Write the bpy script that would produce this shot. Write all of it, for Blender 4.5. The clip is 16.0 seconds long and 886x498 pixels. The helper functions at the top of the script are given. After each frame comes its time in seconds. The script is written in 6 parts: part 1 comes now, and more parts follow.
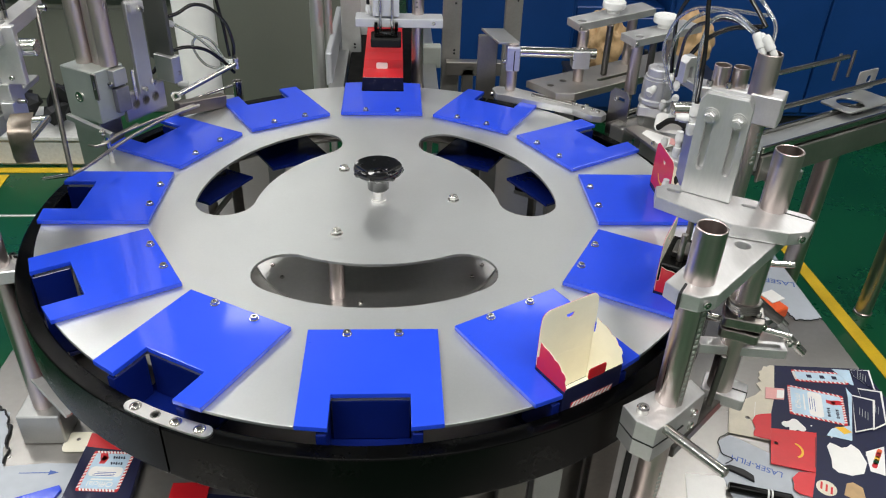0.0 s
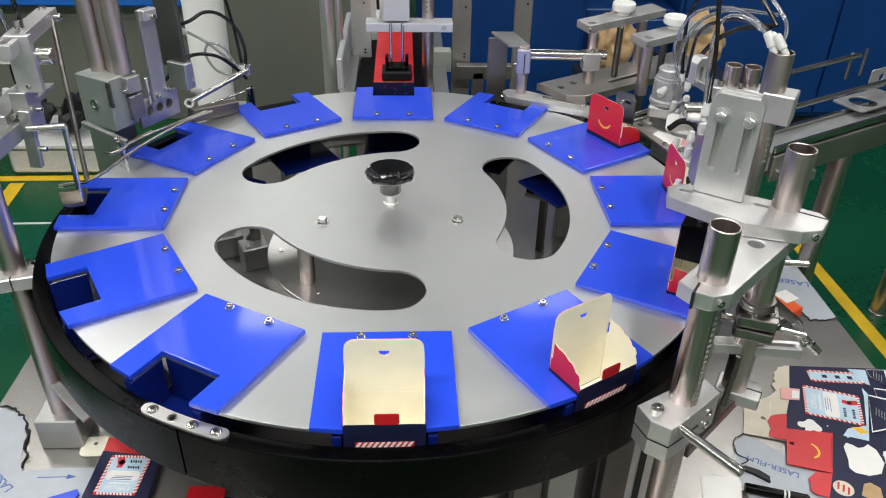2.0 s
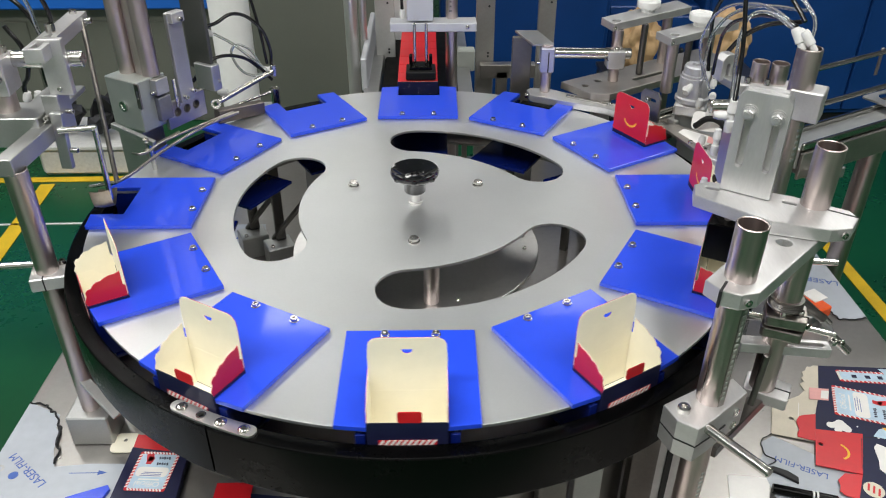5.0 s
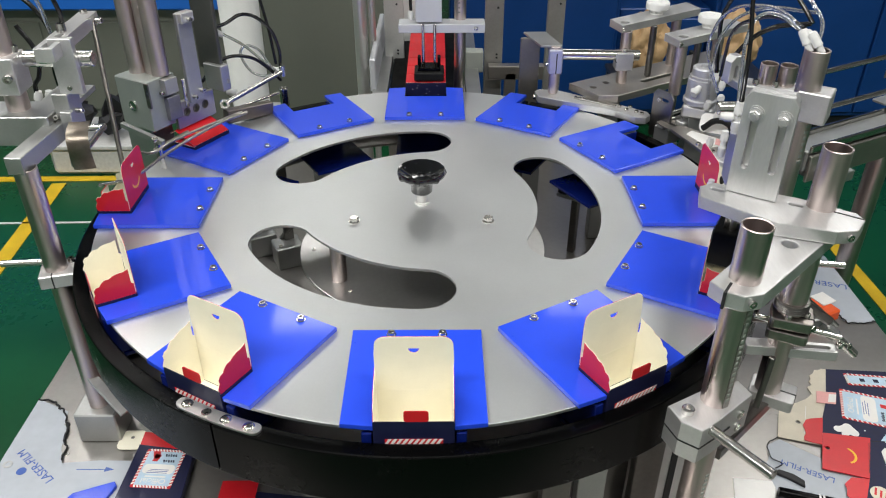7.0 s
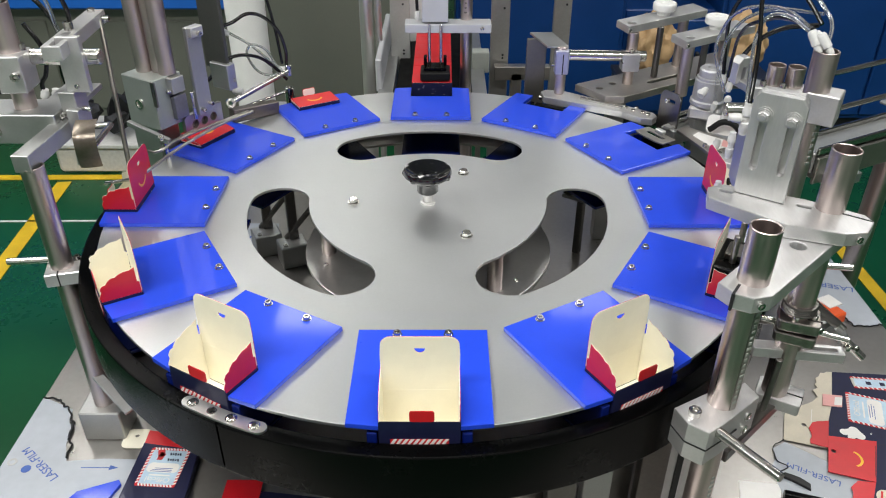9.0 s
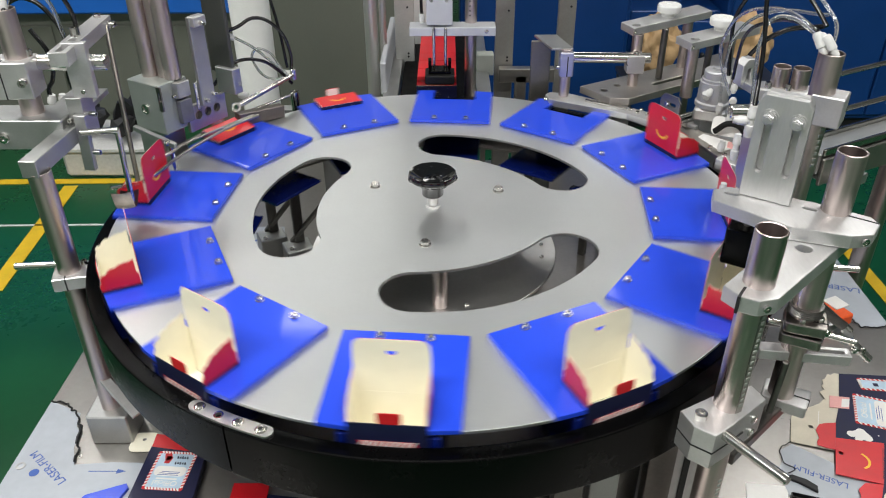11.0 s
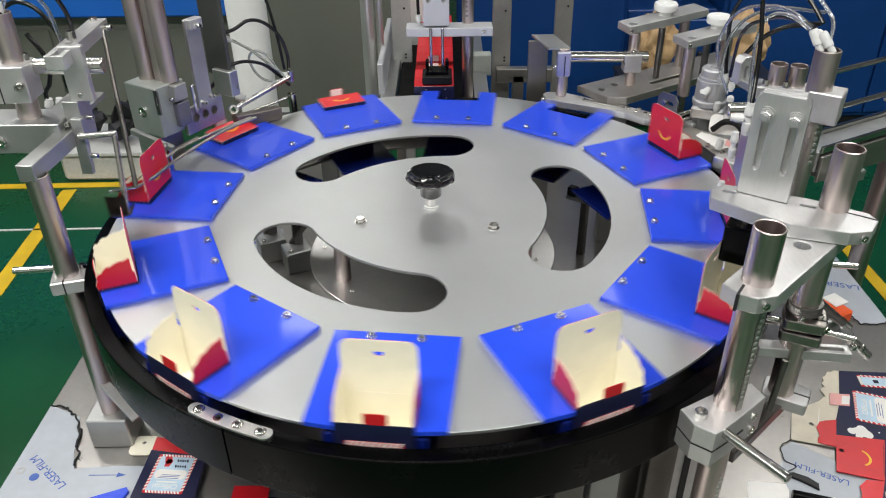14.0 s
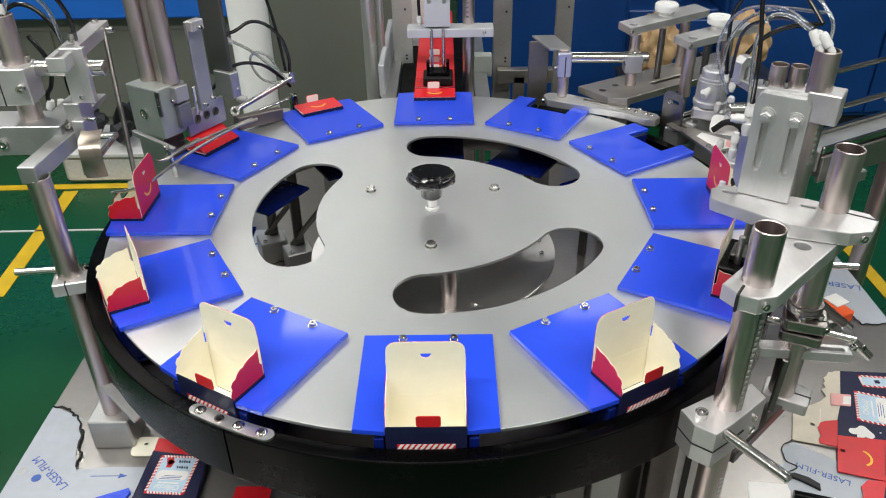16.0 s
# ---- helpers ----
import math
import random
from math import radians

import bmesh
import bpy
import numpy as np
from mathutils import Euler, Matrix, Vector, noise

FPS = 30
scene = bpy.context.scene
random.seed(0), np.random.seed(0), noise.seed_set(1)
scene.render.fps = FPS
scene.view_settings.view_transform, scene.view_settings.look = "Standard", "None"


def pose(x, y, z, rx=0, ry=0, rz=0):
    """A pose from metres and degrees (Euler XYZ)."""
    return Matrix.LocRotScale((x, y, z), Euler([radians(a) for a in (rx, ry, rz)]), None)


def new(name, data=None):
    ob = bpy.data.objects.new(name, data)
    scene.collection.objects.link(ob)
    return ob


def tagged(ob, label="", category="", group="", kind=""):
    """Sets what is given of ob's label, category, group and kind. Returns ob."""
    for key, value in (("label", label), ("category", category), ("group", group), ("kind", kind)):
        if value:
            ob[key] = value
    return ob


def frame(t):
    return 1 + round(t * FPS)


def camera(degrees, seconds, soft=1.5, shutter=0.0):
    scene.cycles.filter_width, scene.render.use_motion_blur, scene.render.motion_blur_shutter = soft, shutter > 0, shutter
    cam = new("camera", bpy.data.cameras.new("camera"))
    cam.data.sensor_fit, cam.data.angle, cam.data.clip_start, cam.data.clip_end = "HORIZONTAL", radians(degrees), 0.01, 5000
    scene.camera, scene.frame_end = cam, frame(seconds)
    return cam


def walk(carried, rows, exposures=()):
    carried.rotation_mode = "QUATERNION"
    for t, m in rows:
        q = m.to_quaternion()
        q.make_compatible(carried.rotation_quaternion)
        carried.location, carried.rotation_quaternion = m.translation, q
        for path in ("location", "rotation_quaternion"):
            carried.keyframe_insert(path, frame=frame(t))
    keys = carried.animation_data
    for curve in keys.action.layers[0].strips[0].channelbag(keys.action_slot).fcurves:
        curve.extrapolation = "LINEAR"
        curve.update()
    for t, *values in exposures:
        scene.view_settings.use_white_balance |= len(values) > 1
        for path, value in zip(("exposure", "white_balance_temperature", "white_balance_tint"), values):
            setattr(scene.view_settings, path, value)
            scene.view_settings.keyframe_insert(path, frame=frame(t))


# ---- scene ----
# World: z = 0 is the top of the blue plates, the turntable's axis is x = y = 0.
cam = camera(59.68, 16.0, soft=1.1, shutter=0.48)
PATH = [
    (0.0, pose(0.0395, -1.5569, 0.8549, 57.339, -1.908, -2.935)),
    (0.5, pose(0.0401, -1.5618, 0.8561, 57.380, -1.554, -3.006)),
    (1.0, pose(0.0399, -1.5614, 0.8558, 57.535, -1.340, -2.953)),
    (1.5, pose(0.0366, -1.5597, 0.8540, 57.582, -1.228, -2.807)),
    (2.0, pose(0.0364, -1.5636, 0.8544, 57.657, -1.009, -2.520)),
    (2.5, pose(0.0360, -1.5653, 0.8572, 57.611, -0.814, -2.233)),
    (3.0, pose(0.0358, -1.5642, 0.8555, 57.540, -0.573, -1.971)),
    (3.5, pose(0.0334, -1.5663, 0.8553, 57.517, -0.453, -1.730)),
    (4.0, pose(0.0333, -1.5659, 0.8562, 57.511, -0.283, -1.518)),
    (6.5, pose(0.0361, -1.5710, 0.8560, 57.735, 0.087, -0.538)),
    (7.0, pose(0.0405, -1.5718, 0.8551, 57.724, 0.058, -0.336)),
    (7.5, pose(0.0375, -1.5711, 0.8546, 57.738, 0.067, -0.134)),
    (8.0, pose(0.0339, -1.5701, 0.8556, 57.789, -0.002, 0.003)),
    (8.5, pose(0.0352, -1.5698, 0.8519, 57.788, -0.048, 0.100)),
    (9.0, pose(0.0353, -1.5702, 0.8523, 57.785, -0.079, 0.046)),
    (11.5, pose(0.0354, -1.5703, 0.8569, 57.965, 0.406, 0.298)),
    (12.0, pose(0.0354, -1.5698, 0.8544, 58.018, 0.476, 0.215)),
    (12.5, pose(0.0357, -1.5718, 0.8540, 57.973, 0.571, 0.143)),
    (13.0, pose(0.0363, -1.5713, 0.8555, 57.912, 0.664, 0.073)),
    (13.5, pose(0.0374, -1.5703, 0.8572, 57.923, 0.696, 0.007)),
    (14.0, pose(0.0374, -1.5698, 0.8549, 57.970, 0.736, -0.036)),
    (14.5, pose(0.0370, -1.5721, 0.8547, 57.984, 0.756, -0.106)),
    (15.0, pose(0.0378, -1.5721, 0.8560, 57.975, 0.810, -0.075)),
    (15.5, pose(0.0372, -1.5718, 0.8561, 58.041, 0.864, 0.005)),
    (16.0, pose(0.0394, -1.5712, 0.8568, 58.006, 0.879, 0.030)),
]
walk(cam, PATH)

FLOOR = -0.92
TABLE = -0.50

# ---- light ----
world = bpy.data.worlds.new("hall")
scene.world = world
world.use_nodes = True
world.node_tree.nodes["Background"].inputs[0].default_value = (0.75, 0.82, 0.9, 1)
world.node_tree.nodes["Background"].inputs[1].default_value = 0.35
scene.view_settings.exposure = 0.0

CEIL = 2.9
# unseen lamps, placed by effect; the last two put sheen on the disc
LAMPS = [(-1.4, -1.7, 108, 2.6, 0.4), (1.35, -1.7, 60, 2.6, 0.4), (-2.4, 1.2, 70, 0.5, 2.2), (2.4, 1.2, 56, 0.5, 2.2), (-1.0, 4.2, 15, 0.5, 2.2), (1.15, 4.4, 5.5, 0.5, 2.2)]
for lx, ly, lr, wide, deep in LAMPS:
    data = bpy.data.lights.new("added_ceiling_lamp", "AREA")
    data.shape, data.size, data.size_y = "RECTANGLE", wide, deep
    data.energy, data.color = lr, (1.0, 0.99, 0.95)
    lamp = new("added_ceiling_lamp", data)
    lamp.matrix_world = pose(lx, ly, CEIL - 0.12)


# ---- materials ----
def shader(name, base, rough=0.5, metal=0.0, coat=0.0, vary=0.12, scale=18.0, fine=160.0, bump=0.0, stretch=(1, 1, 1), rough_vary=0.12,
           transmission=0.0, spec=0.5, per_piece=0.0):
    """Principled surface with variation at two scales in colour and gloss, and fine relief."""
    mat = bpy.data.materials.new(name)
    mat.use_nodes = True
    nt = mat.node_tree
    n, lk = nt.nodes, nt.links
    b = n["Principled BSDF"]
    b.inputs["Metallic"].default_value = metal
    b.inputs["Coat Weight"].default_value = coat
    b.inputs["Coat Roughness"].default_value = 0.06
    b.inputs["Transmission Weight"].default_value = transmission
    b.inputs["Specular IOR Level"].default_value = spec
    tc = n.new("ShaderNodeTexCoord")
    mp = n.new("ShaderNodeMapping")
    mp.inputs["Scale"].default_value = stretch
    lk.new(tc.outputs["Object"], mp.inputs[0])
    big = n.new("ShaderNodeTexNoise")
    big.inputs["Scale"].default_value = scale
    big.inputs["Detail"].default_value = 4
    lk.new(mp.outputs[0], big.inputs["Vector"])
    small = n.new("ShaderNodeTexNoise")
    small.inputs["Scale"].default_value = fine
    small.inputs["Detail"].default_value = 3
    lk.new(mp.outputs[0], small.inputs["Vector"])
    mix = n.new("ShaderNodeMath")
    mix.operation = "MULTIPLY_ADD"
    lk.new(small.outputs[0], mix.inputs[0])
    mix.inputs[1].default_value = 0.4
    lk.new(big.outputs[0], mix.inputs[2])
    val = n.new("ShaderNodeMapRange")
    val.inputs["From Min"].default_value, val.inputs["From Max"].default_value = 0.45, 0.95
    val.inputs["To Min"].default_value, val.inputs["To Max"].default_value = 1 - vary, 1 + vary
    lk.new(mix.outputs[0], val.inputs[0])
    hsv = n.new("ShaderNodeHueSaturation")
    hsv.inputs["Color"].default_value = (*base, 1)
    lk.new(val.outputs[0], hsv.inputs["Value"])
    lk.new(hsv.outputs[0], b.inputs["Base Color"])
    rg = n.new("ShaderNodeMapRange")
    rg.inputs["From Min"].default_value, rg.inputs["From Max"].default_value = 0.45, 0.95
    rg.inputs["To Min"].default_value, rg.inputs["To Max"].default_value = max(0.02, rough - rough_vary * rough), min(1, rough + rough_vary * rough)
    lk.new(mix.outputs[0], rg.inputs[0])
    lk.new(rg.outputs[0], b.inputs["Roughness"])
    if bump:
        bp = n.new("ShaderNodeBump")
        bp.inputs["Strength"].default_value = bump
        bp.inputs["Distance"].default_value = 0.001
        lk.new(small.outputs[0], bp.inputs["Height"])
        lk.new(bp.outputs[0], b.inputs["Normal"])
    return mat


def glow(name, color, strength):
    mat = bpy.data.materials.new(name)
    mat.use_nodes = True
    b = mat.node_tree.nodes["Principled BSDF"]
    b.inputs["Emission Color"].default_value = (*color, 1)
    b.inputs["Emission Strength"].default_value = strength
    return mat


DISC = shader("brushed_disc_aluminium", (0.68, 0.69, 0.69), 0.46, 1.0, vary=0.05, scale=5, fine=240, bump=0.02)
POLISH = shader("polished_steel", (0.66, 0.65, 0.64), 0.36, 1.0, vary=0.10, scale=6, fine=90)
ALU = shader("machined_aluminium", (0.60, 0.595, 0.595), 0.42, 0.8, vary=0.11, scale=22, fine=300, bump=0.04, stretch=(1, 0.2, 1))
ALU_DARK = shader("dull_machined_aluminium", (0.43, 0.435, 0.43), 0.40, 0.85, vary=0.10, scale=14, fine=300, bump=0.03)
TUBE = shader("stainless_tube", (0.56, 0.485, 0.465), 0.35, 1.0, vary=0.20, scale=30, fine=160, rough_vary=0.3, stretch=(1, 1, 0.03))
CHROME = shader("chromed_steel", (0.60, 0.585, 0.56), 0.20, 1.0, vary=0.08)
DULLROD = shader("dull_steel_rod", (0.36, 0.335, 0.31), 0.32, 1.0, vary=0.15, scale=40)
SHEET = shader("steel_sheet", (0.45, 0.425, 0.395), 0.42, 1.0, vary=0.12, scale=5, fine=60, bump=0.03)
BED = shader("satin_steel_table", (0.325, 0.31, 0.295), 0.31, 0.80, vary=0.10, scale=4, fine=70, rough_vary=0.12, bump=0.012)
DARKSTEEL = shader("dark_steel", (0.20, 0.19, 0.18), 0.35, 1.0, vary=0.15, scale=12)
BLUE = shader("blue_acrylic", (0.016, 0.062, 0.66), 0.30, 0.0, spec=0.22, coat=0.6, vary=0.05, scale=6, fine=40)
# plate blue darkened for pocket floors and backs; recess shade is in the colour
SHADEBLUE = shader("shaded_blue_acrylic", (0.003, 0.010, 0.11), 0.2, 0.0, vary=0.1, scale=6)
ANOD = shader("satin_anodised_aluminium", (0.56, 0.57, 0.60), 0.5, 0.45, vary=0.05, scale=12, fine=260, bump=0.02)
SATIN = shader("satin_steel_tube", (0.66, 0.65, 0.63), 0.34, 0.8, vary=0.14, scale=30, fine=160, stretch=(1, 1, 0.03))
# same blue for pocket sides, with the shade of the recess mixed in
SHADEBLUEWALL = shader("shaded_blue_wall", (0.003, 0.011, 0.13), 0.25, vary=0.08, scale=6)
PALEGREY = shader("pale_grey_paint", (0.34, 0.36, 0.33), 0.5, vary=0.08)
BLACK = shader("black_plastic", (0.0008, 0.0008, 0.0009), 0.26, 0.0, spec=0.12, vary=0.25, scale=8, fine=120, bump=0.01)
GLOSSBLACK = shader("glossy_black_bakelite", (0.006, 0.006, 0.007), 0.07, 0.0, coat=0.6, vary=0.1)
RUBBER = shader("black_rubber", (0.007, 0.007, 0.007), 0.55, spec=0.22, vary=0.2, bump=0.05)
HOSE = shader("glossy_black_hose", (0.006, 0.006, 0.007), 0.22, spec=0.5, vary=0.15, scale=60)
# cream board darkened in its colour for the dimmer right of the table
DIMCREAM = shader("dimmed_cream_card", (0.66, 0.60, 0.49), 0.7, vary=0.08, scale=25, fine=300, bump=0.05)
NAVY = shader("navy_printed_card", (0.009, 0.011, 0.045), 0.45, coat=0.22, spec=0.3, vary=0.15, scale=40)
RED = shader("red_printed_card", (0.60, 0.010, 0.018), 0.38, coat=0.1, vary=0.06, scale=30)
CREAM = shader("cream_board", (0.94, 0.89, 0.735), 0.6, vary=0.03, scale=30, fine=300, bump=0.02)
WHITE = shader("white_plastic", (0.76, 0.76, 0.75), 0.42, vary=0.05)
FITTING = shader("off_white_fitting_plastic", (0.60, 0.60, 0.59), 0.35, vary=0.10, scale=60)
YELLOWINK = shader("yellow_print", (0.85, 0.48, 0.03), 0.45, vary=0.04)
PAPERWHITE = shader("white_print", (0.82, 0.80, 0.78), 0.5, vary=0.04)
SKYINK = shader("pale_blue_print", (0.48, 0.63, 0.76), 0.40, vary=0.12, scale=30)
PINKINK = shader("pink_print", (0.80, 0.40, 0.38), 0.45, vary=0.1)
GREEN = shader("green_epoxy_floor", (0.004, 0.067, 0.022), 0.28, vary=0.16, scale=1.6, fine=30, bump=0.02)
YELLOW = shader("yellow_floor_tape", (0.66, 0.43, 0.012), 0.5, vary=0.16, scale=9)
WHITETAPE = shader("white_floor_line", (0.6, 0.62, 0.6), 0.6, vary=0.1)
FILM = shader("protective_film", (0.40, 0.43, 0.48), 0.36, vary=0.08, scale=5, fine=40, bump=0.06)
FILMINK = shader("blue_film_ink", (0.03, 0.09, 0.36), 0.4)
BLUECAB = shader("blue_cabinet_paint", (0.004, 0.045, 0.20), 0.4, vary=0.12, scale=3)
BLUEBEAM = shader("blue_beam_paint", (0.01, 0.13, 0.55), 0.45, vary=0.08, scale=3)
GREYGREEN = shader("grey_green_paint", (0.155, 0.162, 0.136), 0.42, vary=0.10, scale=2)
WALLPAINT = shader("hall_wall_paint", (0.24, 0.25, 0.25), 0.7, vary=0.08, scale=2)
# paler than the other walls, to brighten metal faces by reflection
REFLECTWALL = shader("pale_reflector_wall", (0.62, 0.62, 0.60), 0.7, vary=0.06, scale=2)
CEILPAINT = shader("ceiling_paint", (0.38, 0.39, 0.39), 0.8, vary=0.06, scale=2)
DARKGAP = shader("dark_recess", (0.012, 0.012, 0.014), 0.6)
KRAFT = shader("kraft_paper", (0.50, 0.33, 0.17), 0.7, vary=0.2, scale=12, fine=60, bump=0.1)
BELT = shader("black_belt", (0.005, 0.005, 0.005), 0.6, spec=0.1, vary=0.3, scale=30, fine=200, bump=0.1)
ORANGE = shader("orange_red_card", (0.75, 0.10, 0.02), 0.45)
CLEAR = shader("clear_tubing", (0.85, 0.87, 0.87), 0.12, transmission=0.92)
LAMPGLOW = glow("lamp_diffuser", (1.0, 0.99, 0.95), 3.0)


# ---- mesh helpers ----
def mesh_of(bm, name="mesh", smooth=40):
    me = bpy.data.meshes.new(name)
    bmesh.ops.recalc_face_normals(bm, faces=bm.faces)
    bm.to_mesh(me)
    bm.free()
    if smooth:
        for p in me.polygons:
            p.use_smooth = True
        me.set_sharp_from_angle(angle=radians(smooth))
    return me


def block(sx, sy, sz, at=(0, 0, 0), bevel=0.0015):
    """A bevelled block with its centre at a point."""
    bm = bmesh.new()
    bmesh.ops.create_cube(bm, size=1, matrix=Matrix.Translation(at) @ Matrix.Diagonal((sx, sy, sz, 1)))
    if bevel:
        bmesh.ops.bevel(bm, geom=bm.edges[:], offset=min(bevel, 0.3 * min(sx, sy, sz)), segments=1, affect="EDGES", profile=0.5)
    return mesh_of(bm, "block", 30)


def lathe(profile, seg=32, at=(0, 0, 0)):
    """Turns a profile of (radius, height) pairs about the z axis."""
    bm = bmesh.new()
    rings = []
    for r, z in profile:
        if r < 1e-6:
            rings.append([bm.verts.new((at[0], at[1], at[2] + z))])
        else:
            rings.append([bm.verts.new((at[0] + r * math.cos(2 * math.pi * k / seg), at[1] + r * math.sin(2 * math.pi * k / seg), at[2] + z)) for k in range(seg)])
    for a, b in zip(rings, rings[1:]):
        for k in range(seg):
            j = (k + 1) % seg
            vs = [a[k % len(a)], a[j % len(a)], b[j % len(b)], b[k % len(b)]]
            vs = [v for i, v in enumerate(vs) if v not in vs[:i]]
            if len(vs) > 2:
                bm.faces.new(vs)
    return mesh_of(bm, "lathe", 35)


def pipe(r, wall, h, seg=32):
    """An open tube of outer radius r that stands on z = 0."""
    c = min(0.0012, wall * 0.3)
    return lathe([(r - wall, 0), (r, 0), (r, h - c), (r - c, h), (r - wall + c, h), (r - wall, h - c), (r - wall, 0)], seg)


def slab(loops, z0, z1, bevel=0.0):
    """A flat plate between two heights; the first loop is its outline, the others are holes."""
    cu = bpy.data.curves.new("outline", "CURVE")
    cu.dimensions, cu.fill_mode = "2D", "BOTH"
    cu.extrude, cu.bevel_depth, cu.bevel_resolution = (z1 - z0) / 2 - bevel, bevel, 1
    cu.offset = -bevel
    for loop in loops:
        sp = cu.splines.new("POLY")
        sp.points.add(len(loop) - 1)
        for p, (x, y) in zip(sp.points, loop):
            p.co = (x, y, 0, 1)
        sp.use_cyclic_u = True
    ob = bpy.data.objects.new("outline", cu)
    scene.collection.objects.link(ob)
    bpy.context.view_layer.update()
    me = bpy.data.meshes.new_from_object(ob.evaluated_get(bpy.context.evaluated_depsgraph_get()))
    bpy.data.objects.remove(ob)
    bpy.data.curves.remove(cu)
    me.transform(Matrix.Translation((0, 0, (z0 + z1) / 2)))
    me.materials.clear()
    bm = bmesh.new()
    bm.from_mesh(me)
    bmesh.ops.remove_doubles(bm, verts=bm.verts, dist=1e-5)
    bm.to_mesh(me)
    bm.free()
    for p in me.polygons:
        p.use_smooth = True
    me.set_sharp_from_angle(angle=radians(18))
    return me


def cable(points, r, res=8):
    """A round smooth cable through some points."""
    cu = bpy.data.curves.new("cable", "CURVE")
    cu.dimensions, cu.bevel_depth, cu.bevel_resolution, cu.resolution_u = "3D", r, 3, res
    cu.use_fill_caps = True
    sp = cu.splines.new("BEZIER")
    sp.bezier_points.add(len(points) - 1)
    for p, co in zip(sp.bezier_points, points):
        p.co = co
        p.handle_left_type = p.handle_right_type = "AUTO"
    ob = bpy.data.objects.new("cable", cu)
    scene.collection.objects.link(ob)
    bpy.context.view_layer.update()
    me = bpy.data.meshes.new_from_object(ob.evaluated_get(bpy.context.evaluated_depsgraph_get()))
    bpy.data.objects.remove(ob)
    bpy.data.curves.remove(cu)
    for p in me.polygons:
        p.use_smooth = True
    return me


def bars(pieces):
    """Several flat bars (centre x, y, z, width, depth, height, turn) of one print in one mesh."""
    bm = bmesh.new()
    for x, y, z, sx, sy, sz, turn in pieces:
        bmesh.ops.create_cube(bm, size=1, matrix=pose(x, y, z, 0, 0, turn) @ Matrix.Diagonal((sx, sy, sz, 1)))
    return mesh_of(bm, "bars", 0)


def lettering(text, size, depth=0.0004):
    cu = bpy.data.curves.new("lettering", "FONT")
    cu.body, cu.size, cu.extrude, cu.align_x, cu.align_y = text, size, depth, "CENTER", "CENTER"
    ob = bpy.data.objects.new("lettering", cu)
    scene.collection.objects.link(ob)
    bpy.context.view_layer.update()
    me = bpy.data.meshes.new_from_object(ob.evaluated_get(bpy.context.evaluated_depsgraph_get()))
    bpy.data.objects.remove(ob)
    bpy.data.curves.remove(cu)
    me.materials.clear()
    return me


def circle(cx, cy, r, n=24, a0=0.0, a1=360.0):
    full = abs(a1 - a0) >= 360
    m = n if full else n + 1
    return [(cx + r * math.cos(radians(a0 + (a1 - a0) * k / n)), cy + r * math.sin(radians(a0 + (a1 - a0) * k / n))) for k in range(m)]


def rounded(x0, y0, x1, y1, r, n=5):
    return (circle(x1 - r, y1 - r, r, n, 0, 90) + circle(x0 + r, y1 - r, r, n, 90, 180)
            + circle(x0 + r, y0 + r, r, n, 180, 270) + circle(x1 - r, y0 + r, r, n, 270, 360))


def oblong(xa, ya, xb, yb, r, n=8):
    """A slot of half width r between two points."""
    a = math.degrees(math.atan2(yb - ya, xb - xa))
    return circle(xb, yb, r, n, a - 90, a + 90) + circle(xa, ya, r, n, a + 90, a + 270)


def part(name, me, mat, parent, m=None, label=""):
    if isinstance(me, bmesh.types.BMesh):
        me = mesh_of(me, name)
    if not me.materials:
        me.materials.append(mat)
    ob = new(name, me)
    ob.parent = parent
    ob.matrix_basis = m or Matrix()
    return tagged(ob, label)


def thing(name, label, category, m=None, group="", kind=""):
    ob = new(name)
    ob.empty_display_size = 0.02
    ob.matrix_basis = m or Matrix()
    return tagged(ob, label, category, group, kind)


def solid(name, me, mat, label, category="", m=None, group="", kind=""):
    me.materials.append(mat)
    ob = new(name, me)
    ob.matrix_basis = m or Matrix()
    return tagged(ob, label, category, group, kind)


def toward(a, b):
    """The pose at a whose z axis points to b."""
    a, b = Vector(a), Vector(b)
    return Matrix.Translation(a) @ (b - a).to_track_quat("Z", "Y").to_matrix().to_4x4()


def rod(a, b, r, seg=20):
    """Mesh of a round bar from a to b, with eased ends."""
    h = (Vector(b) - Vector(a)).length
    c = min(r * 0.25, 0.002)
    me = lathe([(0, 0), (r - c, 0), (r, c), (r, h - c), (r - c, h), (0, h)], seg)
    me.transform(toward(a, b))
    return me


def cap_screw(r=0.006, h=0.007, seg=16):
    """A socket-head screw whose head stands on z = 0."""
    return lathe([(0, 0), (r, 0), (r, h * 0.85), (r * 0.88, h), (r * 0.52, h), (r * 0.48, h * 0.45), (0, h * 0.4)], seg)


def hex_bolt(r=0.011, h=0.009):
    bm = bmesh.new()
    bmesh.ops.create_cone(bm, cap_ends=True, segments=24, radius1=r * 1.2, radius2=r * 1.2, depth=0.0025, matrix=Matrix.Translation((0, 0, 0.00125)))
    bmesh.ops.create_cone(bm, cap_ends=True, segments=6, radius1=r, radius2=r, depth=h * 0.8, matrix=Matrix.Translation((0, 0, 0.0025 + h * 0.4)))
    bmesh.ops.create_cone(bm, cap_ends=True, segments=6, radius1=r, radius2=r * 0.85, depth=h * 0.2, matrix=Matrix.Translation((0, 0, 0.0025 + h * 0.9)))
    return mesh_of(bm, "hex", 25)


